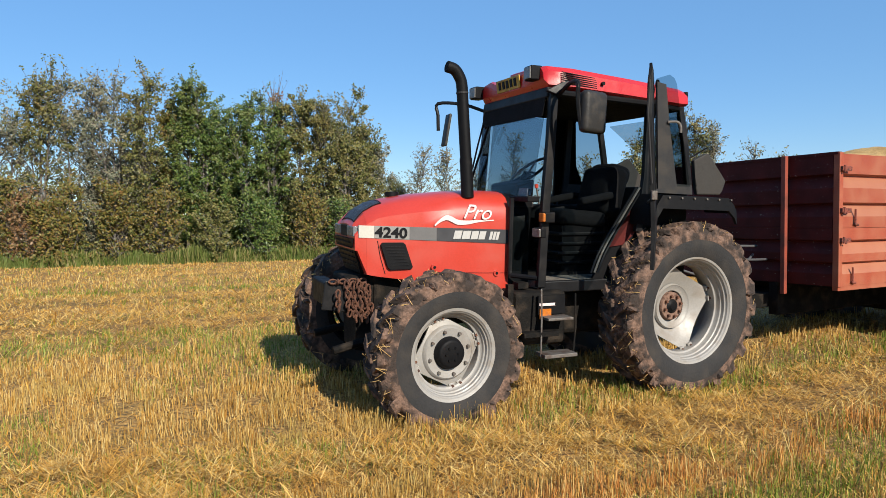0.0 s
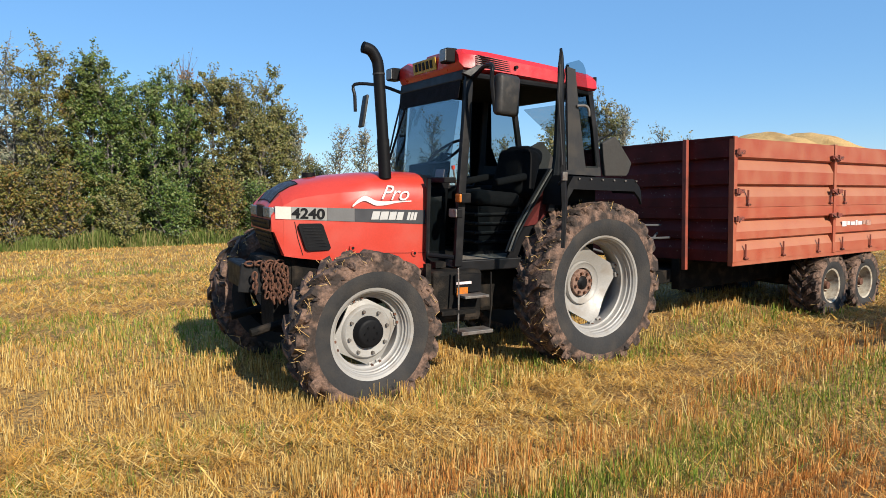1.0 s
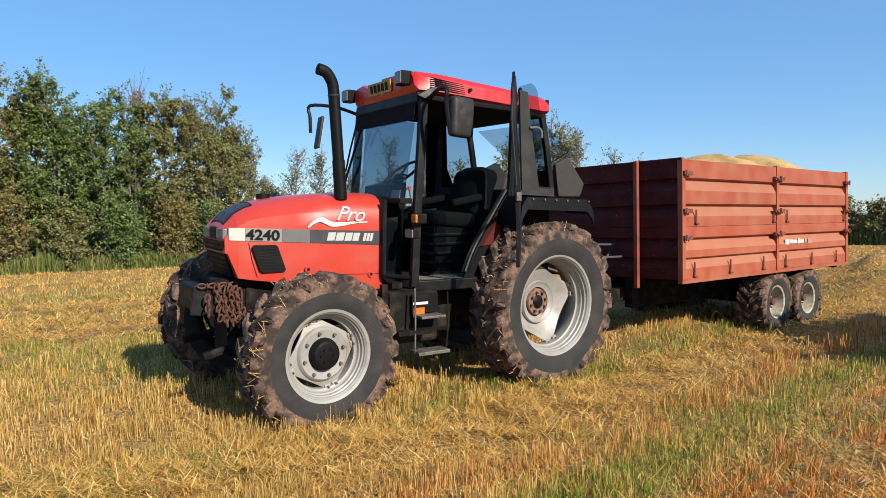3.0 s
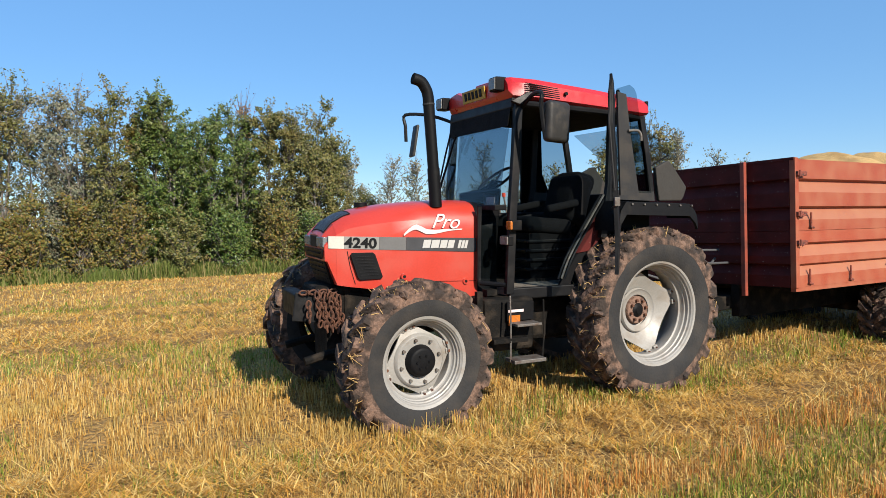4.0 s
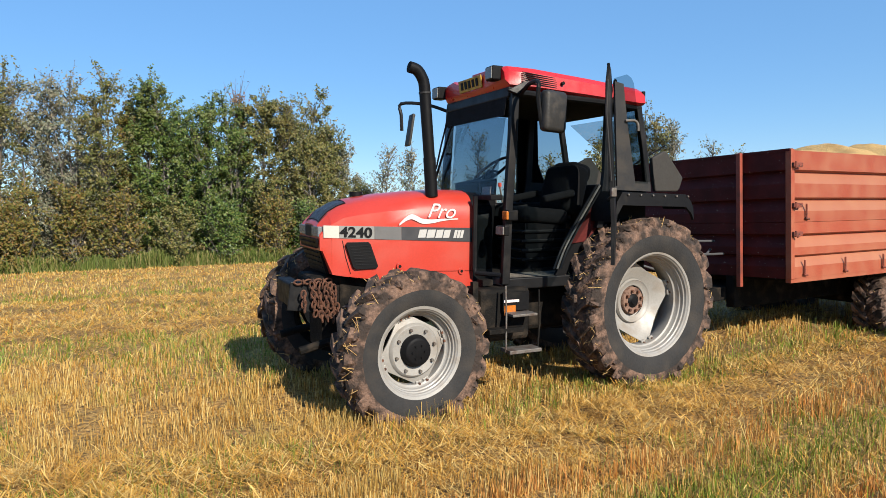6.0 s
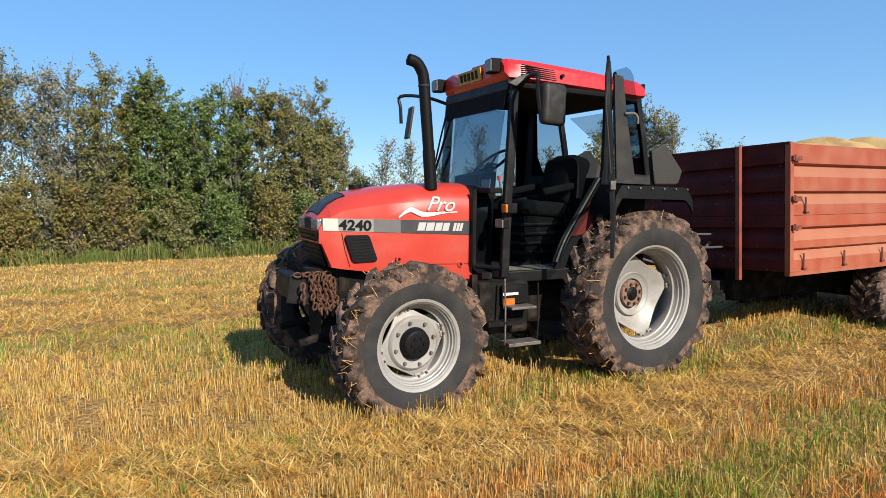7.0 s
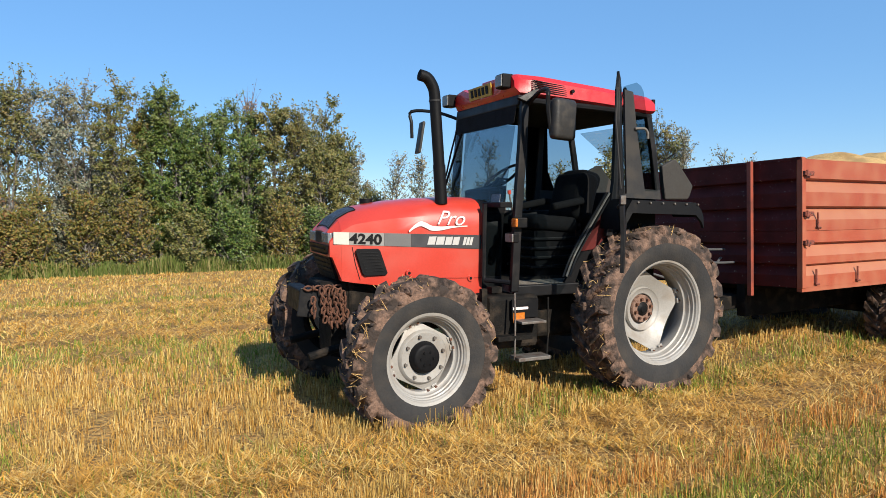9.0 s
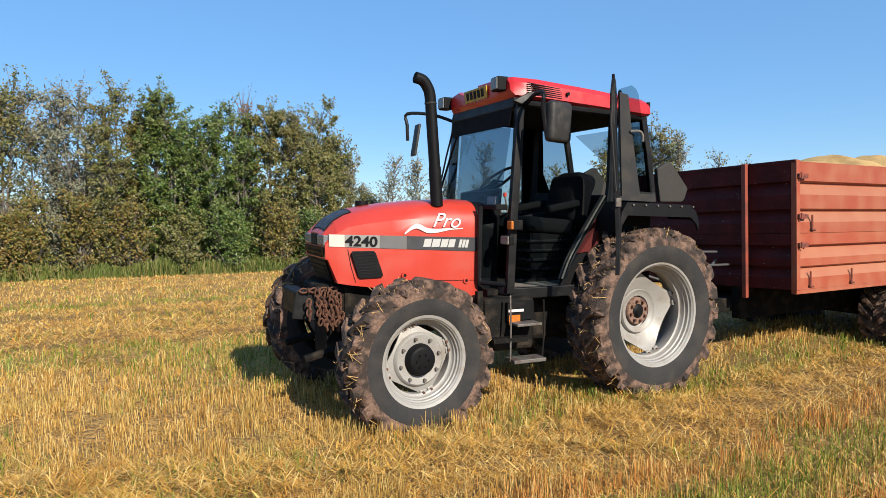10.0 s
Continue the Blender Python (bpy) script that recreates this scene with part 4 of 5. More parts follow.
part("amber_lens", box((-1.507, -0.705, 1.635), (0.05, 0.085, 0.075)), M_AMBER, ind, bevel=0.01)
sl = part("side_lamp", box((-1.54, -0.70, 1.505), (0.05, 0.15, 0.085)), M_BLACK, tractor, "rectangular side headlamp", bevel=0.01)
part("side_lamp_lens", box((-1.57, -0.70, 1.505), (0.015, 0.13, 0.07)), M_LENS, sl, bevel=0.005)
# steps
steps = part("entry_steps", box((-1.49, -0.93, 0.505), (0.31, 0.16, 0.03)), M_STEEL, tractor, "muddy steel entry steps", bevel=0.004)
bar("step_rail", [(-1.645, -0.94, 0.49), (-1.625, -0.91, 0.80), (-1.615, -0.88, 1.05)], 0.016, 0.016, steps, M_STEEL)
bar("step_rail", [(-1.335, -0.94, 0.48), (-1.29, -0.90, 0.70), (-1.285, -0.88, 1.0)], 0.016, 0.016, steps, M_DIRT_SHADE)
part("step_tread", box((-1.465, -0.88, 0.80), (0.24, 0.15, 0.022)), M_STEEL, steps, bevel=0.004)
part("step_back", box((-1.47, -0.80, 0.90), (0.26, 0.02, 0.16)), M_BLACK, steps)
part("warning_label", box((-1.535, -0.815, 0.825), (0.11, 0.008, 0.085)), M_AMBER, steps, "orange and white warning label")
part("white_label", box((-1.52, -0.815, 0.905), (0.15, 0.008, 0.022)), M_WHITE, steps)
part("fuel_tank", box((-1.55, -0.60, 0.78), (0.50, 0.34, 0.46)), M_DIRT_SHADE, tractor, bevel=0.04)
part("battery_tray", box((-1.63, -0.88, 0.675), (0.33, 0.10, 0.04)), M_DIRT_SHADE, tractor, bevel=0.004)
part("tank_strap", box((-1.84, -0.74, 0.90), (0.05, 0.05, 0.36)), M_DIRT_SHADE, tractor)
part("cab_bracket", bar("tmp_brk", [(-1.66, -0.58, 0.60), (-1.66, -0.58, 1.06)], 0.05, 0.05).data and box((-1.66, -0.60, 1.05), (0.10, 0.10, 0.05)), M_DIRT_SHADE, tractor)
for o in [o for o in scene.objects if o.name.startswith("tmp_brk")]:
    o.name = "cab_mount"
part("label_sheet", slab([(-1.568, -0.36, 1.815), (-1.568, -0.52, 1.815), (-1.558, -0.52, 1.885), (-1.558, -0.36, 1.885)], 0.003), M_WHITE, tractor, "white paper label on the glass")


# ---- trailer ----
TRAILER = Matrix.Translation((2.085, -0.695, 0)) @ pose(0, 0, 0, 0, 0, 6.4)
trailer = thing("trailer", TRAILER, "faded red tipping trailer with tandem axle, full of grain", "trailer")
TL, TW = 4.70, 2.35
M_TDUST = mat("faded_decal", (0.374, 0.216, 0.158), 0.6, spot=(0.317, 0.072, 0.036), spot_scale=20, bump=0.05)
UPPER = [(2.30, 0.0), (2.09, 0.0), (2.07, 0.055), (2.055, 0.055), (1.94, 0.0), (1.785, 0.0), (1.765, 0.055), (1.75, 0.055), (1.635, 0.0), (1.515, 0.0)]
LOWER = [(1.511, 0.0), (1.385, 0.0), (1.365, 0.055), (1.35, 0.055), (1.235, 0.0), (1.15, 0.0), (1.13, 0.05), (1.12, 0.05), (1.02, 0.0), (0.89, 0.0)]


def ribbed(prof, u0, u1, place, thick=0.05):
    """A board with horizontal pressed ribs; place(u, depth, z) gives the point."""
    ring = [(d, z) for z, d in prof] + [(d + thick, z) for z, d in reversed(prof)]
    return loft([[place(u, d, z) for d, z in ring] for u in (u0, u1)])


near = lambda u, d, z: (u, d, z)
far = lambda u, d, z: (u, TW - d, z)
front = lambda u, d, z: (d, u, z)
back = lambda u, d, z: (TL - d, u, z)
half = TL / 2
for place, tag in ((near, "near"), (far, "far")):
    for u0, u1 in ((0.06, half - 0.035), (half + 0.035, TL - 0.06)):
        for prof in (UPPER, LOWER):
            side = part("drop_side", ribbed(prof, u0, u1, place), M_TRED, trailer, "faded red ribbed drop side")
            if tag == "near":
                zlow = prof[-1][0]
                for f in (0.055, 0.42, 0.80) if prof is LOWER else (0.07, 0.93):
                    u = u0 + (u1 - u0) * f + 0.06
                    hk = part("hook", rod((u, -0.02, zlow + 0.03), (u, -0.02, zlow + 0.20), 0.011, 8), M_TRUST, side)
                    part("hook_eye", rod((u - 0.02, -0.018, zlow + 0.04), (u + 0.05, -0.018, zlow + 0.03), 0.013, 8), M_TRUST, side)
for u in (0.03, half, TL - 0.03):
    for v in (0.02, TW - 0.02):
        part("corner_post", box((u, v, 1.60), (0.065, 0.07, 1.43)), M_TRED, trailer, bevel=0.006)
    for z in (2.14, 1.70, 1.385):
        for du in ((0.09,) if u < 0.1 else ((-0.10, 0.10) if u < TL - 0.1 else (-0.09,))):
            lt = part("side_latch", box((u + du * 0.6, -0.03, z), (0.16, 0.035, 0.05)), M_TRUST, trailer, "rusty side latch", bevel=0.006)
            part("latch_lever", rod((u + du * 0.2, -0.055, z - 0.035), (u + du * 1.3, -0.05, z + 0.01), 0.009, 8), M_TRUST, lt)
            part("latch_pin", rod((u, -0.05, z - 0.035), (u, -0.05, z + 0.035), 0.012, 8), M_TRUST, lt)
# the front board's shade is painted as a darker red than the sides
for prof in (UPPER, LOWER):
    part("front_board", ribbed(prof, 0.06, TW - 0.06, front), M_TSHADE, trailer, "red ribbed front board, darkened for shade")
    part("tailgate", ribbed(prof, 0.06, TW - 0.06, back), M_TRED, trailer)
part("top_rail", box((0.02, TW / 2, 2.305), (0.06, TW, 0.03)), M_TSHADE, trailer)
part("front_post", box((-0.045, 0.59, 1.545), (0.05, 0.055, 1.55)), M_POST, trailer, bevel=0.005)
part("load_floor", box((half, TW / 2, 0.97), (TL - 0.1, TW - 0.1, 0.08)), M_TSHADE, trailer)
part("floor_edge", box((half, 0.03, 0.87), (TL - 0.02, 0.06, 0.05)), M_TRED, trailer)
# chassis beams, made extra deep to imitate the black shade under the trailer
for v in (0.75, 1.60):
    part("chassis_beam", box((half - 0.1, v, 0.71), (TL - 0.2, 0.12, 0.40)), M_DIRT_SHADE, trailer, bevel=0.01)
for u in (0.15, 1.1, 2.0, 3.9, 4.6):
    part("cross_beam", box((u, TW / 2, 0.90), (0.08, TW - 0.1, 0.08)), M_DIRT_SHADE, trailer)
part("drawbar", loft([[(0.4, 0.75, 0.62), (0.4, 1.6, 0.62), (0.4, 1.6, 0.80), (0.4, 0.75, 0.80)], [(-1.45, 1.02, 0.50), (-1.45, 1.14, 0.50), (-1.45, 1.14, 0.60), (-1.45, 1.02, 0.60)]]), M_DIRT_SHADE, trailer, "drawbar to the tractor's hitch", bevel=0.01)
part("parking_foot", rod((-0.25, 1.2, 0.18), (-0.25, 1.2, 0.9), 0.045, 12), M_DIRT_SHADE, trailer)
part("bogie_beam", box((2.98, 0.42, 0.50), (1.15, 0.12, 0.16)), M_DIRT_SHADE, trailer, bevel=0.01)
part("tail_lamp_guard", box((TL - 0.05, 0.5, 0.84), (0.10, 0.7, 0.10)), M_DIRT_SHADE, trailer)
for i, (a, b) in enumerate(((2.58, 2.70), (2.72, 2.80), (2.82, 2.94), (2.96, 3.02), (3.04, 3.16), (3.19, 3.26), (3.29, 3.42))):
    part("maker_bar", box(((a + b) / 2, -0.003, 1.262 + 0.006 * (i % 2)), (b - a, 0.008, 0.05 + 0.02 * (i % 3 == 0))), M_WHITE if i < 5 else M_TDUST, trailer)


def trailer_wheel(u, v, z, side, seed):
    w = part("wheel", lathe([(0.05, -0.06), (0.13, -0.05), (0.15, -0.02), (0.185, -0.03), (0.20, -0.10), (0.212, -0.17), (0.235, -0.18), (0.228, -0.13), (0.21, 0.12), (0.05, 0.10)], 40, close=True), M_CREAMRIM, trailer, "pale dusty trailer wheel", smooth=True)
    w.matrix_basis = Matrix.Translation((u, v, z)) @ (Matrix.Rotation(math.pi, 4, "Z") if side > 0 else Matrix())
    tread_tyre("tyre", w, 0.46, 0.215, 0.40, 18, M_RUBBER, M_MUD, seed)
    part("hub", lathe([(0.001, -0.14), (0.05, -0.135), (0.06, -0.08), (0.09, -0.06), (0.001, -0.05)], 20), M_RUST, w, smooth=True)
    for i in range(6):
        a = i * math.pi / 3
        part("bolt", rod((0.1 * math.cos(a), -0.05, 0.1 * math.sin(a)), (0.1 * math.cos(a), -0.085, 0.1 * math.sin(a)), 0.011, 6), M_RUST, w)


for i, (u, z) in enumerate(((2.52, 0.42), (3.50, 0.40))):
    trailer_wheel(u, 0.26, z, -1, 41 + i)
    trailer_wheel(u, TW - 0.26, z + 0.06, 1, 51 + i)
    part("trailer_axle", rod((u, 0.26, z), (u, TW - 0.26, z + 0.06), 0.06, 12), M_DIRT_SHADE, trailer)

# the load
bm = bmesh.new()
nu, nv = 60, 34
grid = []
for i in range(nu + 1):
    row = []
    for j in range(nv + 1):
        u, v = 0.06 + (TL - 0.12) * i / nu, 0.06 + (TW - 0.12) * j / nv
        e = min(u, TL - u, v, TW - v)
        z = 2.18 + 0.13 * min(1.0, e / 0.5) + sum(hh * math.exp(-((u - cu) / wu) ** 2 - ((v - 1.15) / 0.75) ** 2) for cu, wu, hh in ((1.5, 0.4, 0.12), (2.55, 0.42, 0.27), (3.85, 0.42, 0.36)))
        z += 0.05 * noise.noise((u * 1.5 + 4, v * 1.1, 0)) + 0.03 * noise.noise((u * 5, v * 5, 2))
        row.append(bm.verts.new((u, v, z)))
    grid.append(row)
for i in range(nu):
    for j in range(nv):
        bm.faces.new((grid[i][j], grid[i + 1][j], grid[i + 1][j + 1], grid[i][j + 1]))
edge = [bm.verts.new((u, v, 1.02)) for u, v in ((0.06, 0.06), (TL - 0.06, 0.06), (TL - 0.06, TW - 0.06), (0.06, TW - 0.06))]
bm.faces.new(edge[::-1])
heap = part("grain_heap", bm, M_GRAIN, None, smooth=True)
heap.matrix_basis = TRAILER
tagged(heap, "heap of pale golden grain in the trailer", "grain", kind="stuff")

# hydraulic hoses between tractor and trailer
for i, pts in enumerate((((0.35, 0.1, 1.25), (0.75, -0.25, 1.36), (1.0, -0.35, 1.22), (1.12, -0.30, 1.06), (0.98, -0.2, 1.0), (0.86, -0.1, 1.15), (1.2, 0.1, 1.30), (1.95, 0.25, 1.30)),
                         ((0.35, 0.2, 1.2), (0.9, 0.0, 1.0), (1.4, 0.1, 0.95), (1.95, 0.3, 1.2)),
                         ((0.35, 0.0, 1.3), (0.8, -0.1, 1.42), (1.2, -0.15, 1.2), (1.95, 0.1, 1.15)))):
    tagged(part("hydraulic_hose", tube(smooth_path(pts, 8), 0.014, 8), M_HOSE, None, smooth=True), "grey hydraulic hose between tractor and trailer", "hose", "hydraulic hoses")


# ---- trees ----
def leaf_cloud(name, pts, size, material, parent, rnd, label=""):
    """Many small folded leaves at the given points, in one mesh."""
    n = len(pts)
    rng = np.random.default_rng(rnd.randrange(1 << 30))
    nrm = rng.normal(size=(n, 3)) * 0.62 + np.array((0.05, -0.55, 0.55))     # leaves turn towards the light
    nrm /= np.linalg.norm(nrm, axis=1)[:, None]
    a = np.cross(nrm, rng.normal(size=(n, 3)))
    a /= np.linalg.norm(a, axis=1)[:, None]
    b = np.cross(nrm, a)
    s = (size * rng.uniform(0.6, 1.3, n))[:, None]
    p = np.array(pts)
    quad = np.stack([p - a * s, p + b * s * 0.55, p + a * s, p - b * s * 0.55], 1).reshape(-1, 3)
    me = bpy.data.meshes.new(name)
    me.vertices.add(4 * n)
    me.vertices.foreach_set("co", quad.ravel())
    me.loops.add(4 * n)
    me.loops.foreach_set("vertex_index", np.arange(4 * n))
    me.polygons.add(n)
    me.polygons.foreach_set("loop_start", np.arange(0, 4 * n, 4))
    me.update()
    me.validate()
    me.materials.append(material)
    ob = new(name, me)
    ob.parent = parent
    if label:
        ob["label"] = label
    return ob


L_BIRCH = blades("leaves_green", ((0.0551, 0.0648, 0.0142), (0.0972, 0.11, 0.0259), (0.156, 0.152, 0.0421), (0.233, 0.188, 0.0648)), 0.12, 0.5, (0.168, 0.123, 0.0389), 0.9, gloss=0.4)
L_DARK = blades("leaves_dark_green", ((0.024, 0.05, 0.009), (0.05, 0.092, 0.016), (0.095, 0.145, 0.026), (0.17, 0.185, 0.05)), 0.1, 0.48, (0.11, 0.115, 0.028), 0.8, gloss=0.4)
L_GREY = blades("leaves_grey_green", ((0.096, 0.109, 0.0616), (0.15, 0.164, 0.103), (0.233, 0.239, 0.164), (0.287, 0.246, 0.15)), 0.2, 0.5, (0.192, 0.137, 0.0684), 0.8, gloss=0.4)
L_AUTUMN = blades("leaves_autumn", ((0.0576, 0.0749, 0.015), (0.115, 0.115, 0.023), (0.23, 0.173, 0.0403), (0.173, 0.092, 0.0288)), 0.15, 0.5, (0.115, 0.115, 0.0288), 0.8, gloss=0.35)
L_RUSSET = blades("leaves_russet", ((0.158, 0.0792, 0.036), (0.259, 0.137, 0.0576), (0.302, 0.18, 0.0864), (0.144, 0.108, 0.0432)), 0.3, 0.5, gloss=0.4)
L_FAR = blades("leaves_olive", ((0.245, 0.245, 0.0864), (0.396, 0.346, 0.13), (0.518, 0.374, 0.144), (0.576, 0.331, 0.144)), 0.5, 0.6, gloss=0.3)
L_SPRUCE = blades("spruce_needles", ((0.00864, 0.0202, 0.0101), (0.018, 0.0324, 0.0144), (0.0288, 0.0468, 0.0216)), 0.1, 0.7)


def tree(x, y, h, spread_r, material, label, seed, leaves=7000, leaf=0.05, base=0.12, group="hedge trees", name="tree"):
    """Several stems from the ground, forking limbs, leaves clustered round the twigs."""
    rnd = random.Random(seed)
    z0 = ground_z(x, y) - 0.05
    t = thing(name, Matrix.Translation((x, y, z0)), label, "tree", group)
    wood, tips, sparse = bmesh.new(), [], []
    for k in range(rnd.choice((2, 3, 4))):
        a = rnd.uniform(0, 6.28)
        lean = rnd.uniform(0.05, 0.45) * spread_r
        hh = h * rnd.uniform(0.72, 1.0) if k else h
        stem = smooth_path([(0.12 * math.cos(a) * k, 0.12 * math.sin(a) * k, 0), (lean * 0.3 * math.cos(a), lean * 0.3 * math.sin(a), hh * 0.35),
                            (lean * 0.7 * math.cos(a + 0.3), lean * 0.7 * math.sin(a + 0.3), hh * 0.7), (lean * math.cos(a), lean * math.sin(a), hh * 0.97)], 5)
        r0 = 0.008 * hh + 0.008
        tube(stem, r0, 6, wood, [max(0.008, r0 * (1 - i / (len(stem) - 0.5))) for i in range(len(stem))])
        for b in range(42):
            f = rnd.uniform(base, 0.98)
            p = stem[int(f * (len(stem) - 1))]
            d, up = rnd.uniform(0, 6.28), rnd.uniform(0.4, 1.5)
            length = spread_r * (0.34 + 0.48 * (1 - f) ** 0.7) * rnd.uniform(0.6, 1.1)
            q = p + Vector((math.cos(d) * length, math.sin(d) * length, up * length))
            mid = (p + q) / 2 + Vector((0, 0, 0.06 * length))
            tube([p, mid, q], 0.01, 4, wood, [0.02, 0.012, 0.005])
            for c in range(4):
                g = rnd.uniform(0.35, 1.0)
                s0 = p + (q - p) * g
                e = s0 + Vector((rnd.gauss(0, 0.3), rnd.gauss(0, 0.3), rnd.gauss(0.25, 0.25))) * (0.6 + 0.3 * length)
                tips.append((s0, e))
        for b in range(15):                             # thin upright leaders above the crown
            p = stem[-1 - rnd.randrange(5)]
            q = p + Vector((rnd.gauss(0, 0.07), rnd.gauss(0, 0.07), rnd.uniform(0.10, 0.27))) * hh * 0.6
            tube([p, (p + q) / 2, q], 0.01, 4, wood, [0.012, 0.008, 0.003])
            sparse.append((p, q))
    part("trunk", wood, M_BARK, t)
    pts = []
    for s0, e in sparse:
        for _ in range(int(leaves / 420)):
            p = s0 + (e - s0) * rnd.random()
            pts.append((p.x + rnd.gauss(0, 0.05), p.y + rnd.gauss(0, 0.05), p.z + rnd.gauss(0, 0.04)))
    per = max(1, leaves // len(tips))
    for s0, e in tips:
        w = rnd.choice((0.1, 0.5, 1.2, 2.2))
        for _ in range(int(per * w)):
            f = rnd.uniform(0, 1.0)
            p = s0 + (e - s0) * f
            pts.append((p.x + rnd.gauss(0, 0.065), p.y + rnd.gauss(0, 0.065), max(0.1, p.z + rnd.gauss(0, 0.05))))
    leaf_cloud("crown", pts, leaf, material, t, rnd)
    return t


KINDS = {"b": (L_BIRCH, "bushy green birch at the field edge"), "d": (L_DARK, "dense dark green leafy bush at the field edge"),
         "g": (L_GREY, "grey-green willow with thin leaves"), "a": (L_AUTUMN, "bush with yellow and brown autumn leaves")}
HEDGE = ((-19.0, 24.0, 6.7, "b"), (-16.6, 23.5, 6.5, "a"), (-14.4, 24.2, 6.9, "g"), (-12.9, 23.4, 6.5, "b"), (-11.4, 23.1, 6.7, "b"), (-10.0, 23.6, 6.6, "g"), (-8.8, 23.3, 7.0, "b"), (-7.7, 23.6, 6.6, "g"), (-7.1, 23.7, 6.7, "g"),
         (-6.3, 22.9, 7.1, "g"), (-5.2, 22.8, 7.0, "b"), (-4.4, 24.0, 6.3, "a"), (-3.8, 23.2, 7.1, "d"), (-3.0, 23.1, 6.7, "d"), (-2.2, 24.2, 5.8, "d"), (-1.4, 23.5, 6.3, "d"), (-0.3, 24.0, 6.9, "d"), (0.8, 23.5, 6.7, "b"), (2.0, 23.7, 6.6, "b"),
         (2.8, 23.0, 6.7, "b"), (3.7, 23.7, 5.7, "b"), (4.5, 24.0, 4.7, "g"), (5.3, 24.4, 3.4, "b"),
         (-6.2, 22.0, 2.8, "a"), (-9.6, 22.2, 3.0, "a"), (-2.9, 21.9, 2.4, "b"), (0.8, 22.0, 2.6, "a"), (-12.0, 22.6, 2.8, "a"), (-7.8, 22.0, 2.7, "a"), (-4.7, 21.9, 2.6, "a"), (2.4, 22.0, 2.3, "d"), (-1.0, 21.9, 2.4, "d"), (-8.7, 21.8, 2.2, "a"), (3.8, 22.3, 2.2, "b"))
tree(-0.15, 24.3, 7.2, 0.75, L_RUSSET, "thin young birch with russet leaves in the hedge", 170, 1500, 0.055, 0.55)
tree(-9.0, 21.9, 2.6, 1.0, L_RUSSET, "low bush with rust-brown autumn leaves", 171, 3000, 0.06, 0.05)
for i, (x, y, h, k) in enumerate(HEDGE):
    tree(x, y, h, 0.75 + 0.14 * h, *KINDS[k], 100 + i, (6500 if k == "g" else 9500 if x < -4.6 else 15000) if h > 3.5 else 5200, 0.053, 0.03)
# a second row fills the hedge from behind
hrnd = random.Random(77)
for i in range(9):
    x = -7 + 1.4 * i
    tree(x, 25.6 + hrnd.uniform(-0.4, 0.6), hrnd.uniform(3.2, 4.6) - max(0, x) * 0.3, 1.4, *KINDS[hrnd.choice("bdgb")], 150 + i, 9000, 0.07, 0.03)
FARROW = ((5.5, 22.0, 4.6, "g", 1500), (6.9, 22.0, 4.6, "g", 1700), (8.2, 21.6, 3.7, "g", 1800), (9.8, 21.4, 5.2, "b", 2000), (11.2, 20.4, 4.8, "g", 2000), (12.6, 19.4, 4.2, "b", 2600), (14.2, 18.4, 5.0, "b", 4200), (15.4, 18.0, 5.5, "b", 5000),
          (16.4, 17.6, 6.0, "b", 5600), (17.6, 17.4, 5.5, "g", 4600), (19.4, 17.2, 4.6, "g", 2200), (20.8, 16.4, 4.2, "b", 2200), (9.0, 21.4, 2.6, "b", 2400))
for i, (x, y, h, k, n) in enumerate(FARROW):
    tree(x, y, h, 0.7 + 0.10 * h, *KINDS[k], 200 + i, n, 0.055, 0.1)


def spruce(x, y, h, seed):
    rnd = random.Random(seed)
    t = thing("spruce", Matrix.Translation((x, y, -0.05)), "dark spruce in the far tree line", "tree", "far tree line")
    part("trunk", rod((0, 0, 0), (0, 0, h), 0.10, 6, 0.01), M_BARK, t)
    pts = []
    for _ in range(2600):
        f = rnd.uniform(0.05, 1) ** 0.8
        r = (1 - f) * h * 0.2 * (0.35 + 0.65 * rnd.random()) * (0.75 + 0.25 * math.cos(f * h * 7))
        a = rnd.uniform(0, 6.28)
        pts.append((r * math.cos(a), r * math.sin(a), f * h - 0.25 * r + rnd.gauss(0, 0.05)))
    leaf_cloud("crown", pts, 0.13, L_SPRUCE, t, rnd)


# far tree line along the field's end
frnd = random.Random(9)
for i in range(40):
    f = i / 39
    x, y = 32.5 + 5 * f + frnd.uniform(-0.8, 1.6), 24 - 34 * f + frnd.uniform(-0.4, 0.4)
    k = frnd.choice("bgaffff")
    tree(x, y, frnd.uniform(1.3, 2.7), 1.25, L_FAR if k in "fa" else KINDS[k][0], "low birch or willow in the far tree line", 300 + i, 3200, 0.085, 0.03, "far tree line")
for i, (x, y, h) in enumerate(((35, 17.2, 3.5), (38, 7.2, 3.4), (39, 5.6, 3.6), (40, 2.5, 4.3), (40, 1.0, 4.4), (41, -1.0, 4.7), (39, 4.0, 3.6), (42, -3, 4.8), (38, 10.5, 3.0))):
    spruce(x, y, h, 400 + i)
# unseen stand-in bushes, added to cast the shade next to the trailer
for i, (x, y, h) in enumerate(((4.6, -6.6, 2.4), (5.5, -6.7, 2.8), (6.4, -6.6, 2.9), (7.3, -6.9, 2.8), (8.0, -8.0, 3.0), (9.6, -9.2, 3.2), (11.4, -10.2, 3.4))):
    tree(x, y, h, 1.3, L_BIRCH, "unseen bush added to cast shade by the trailer", 500 + i, 11000, 0.17, 0.03, "roadside bushes")


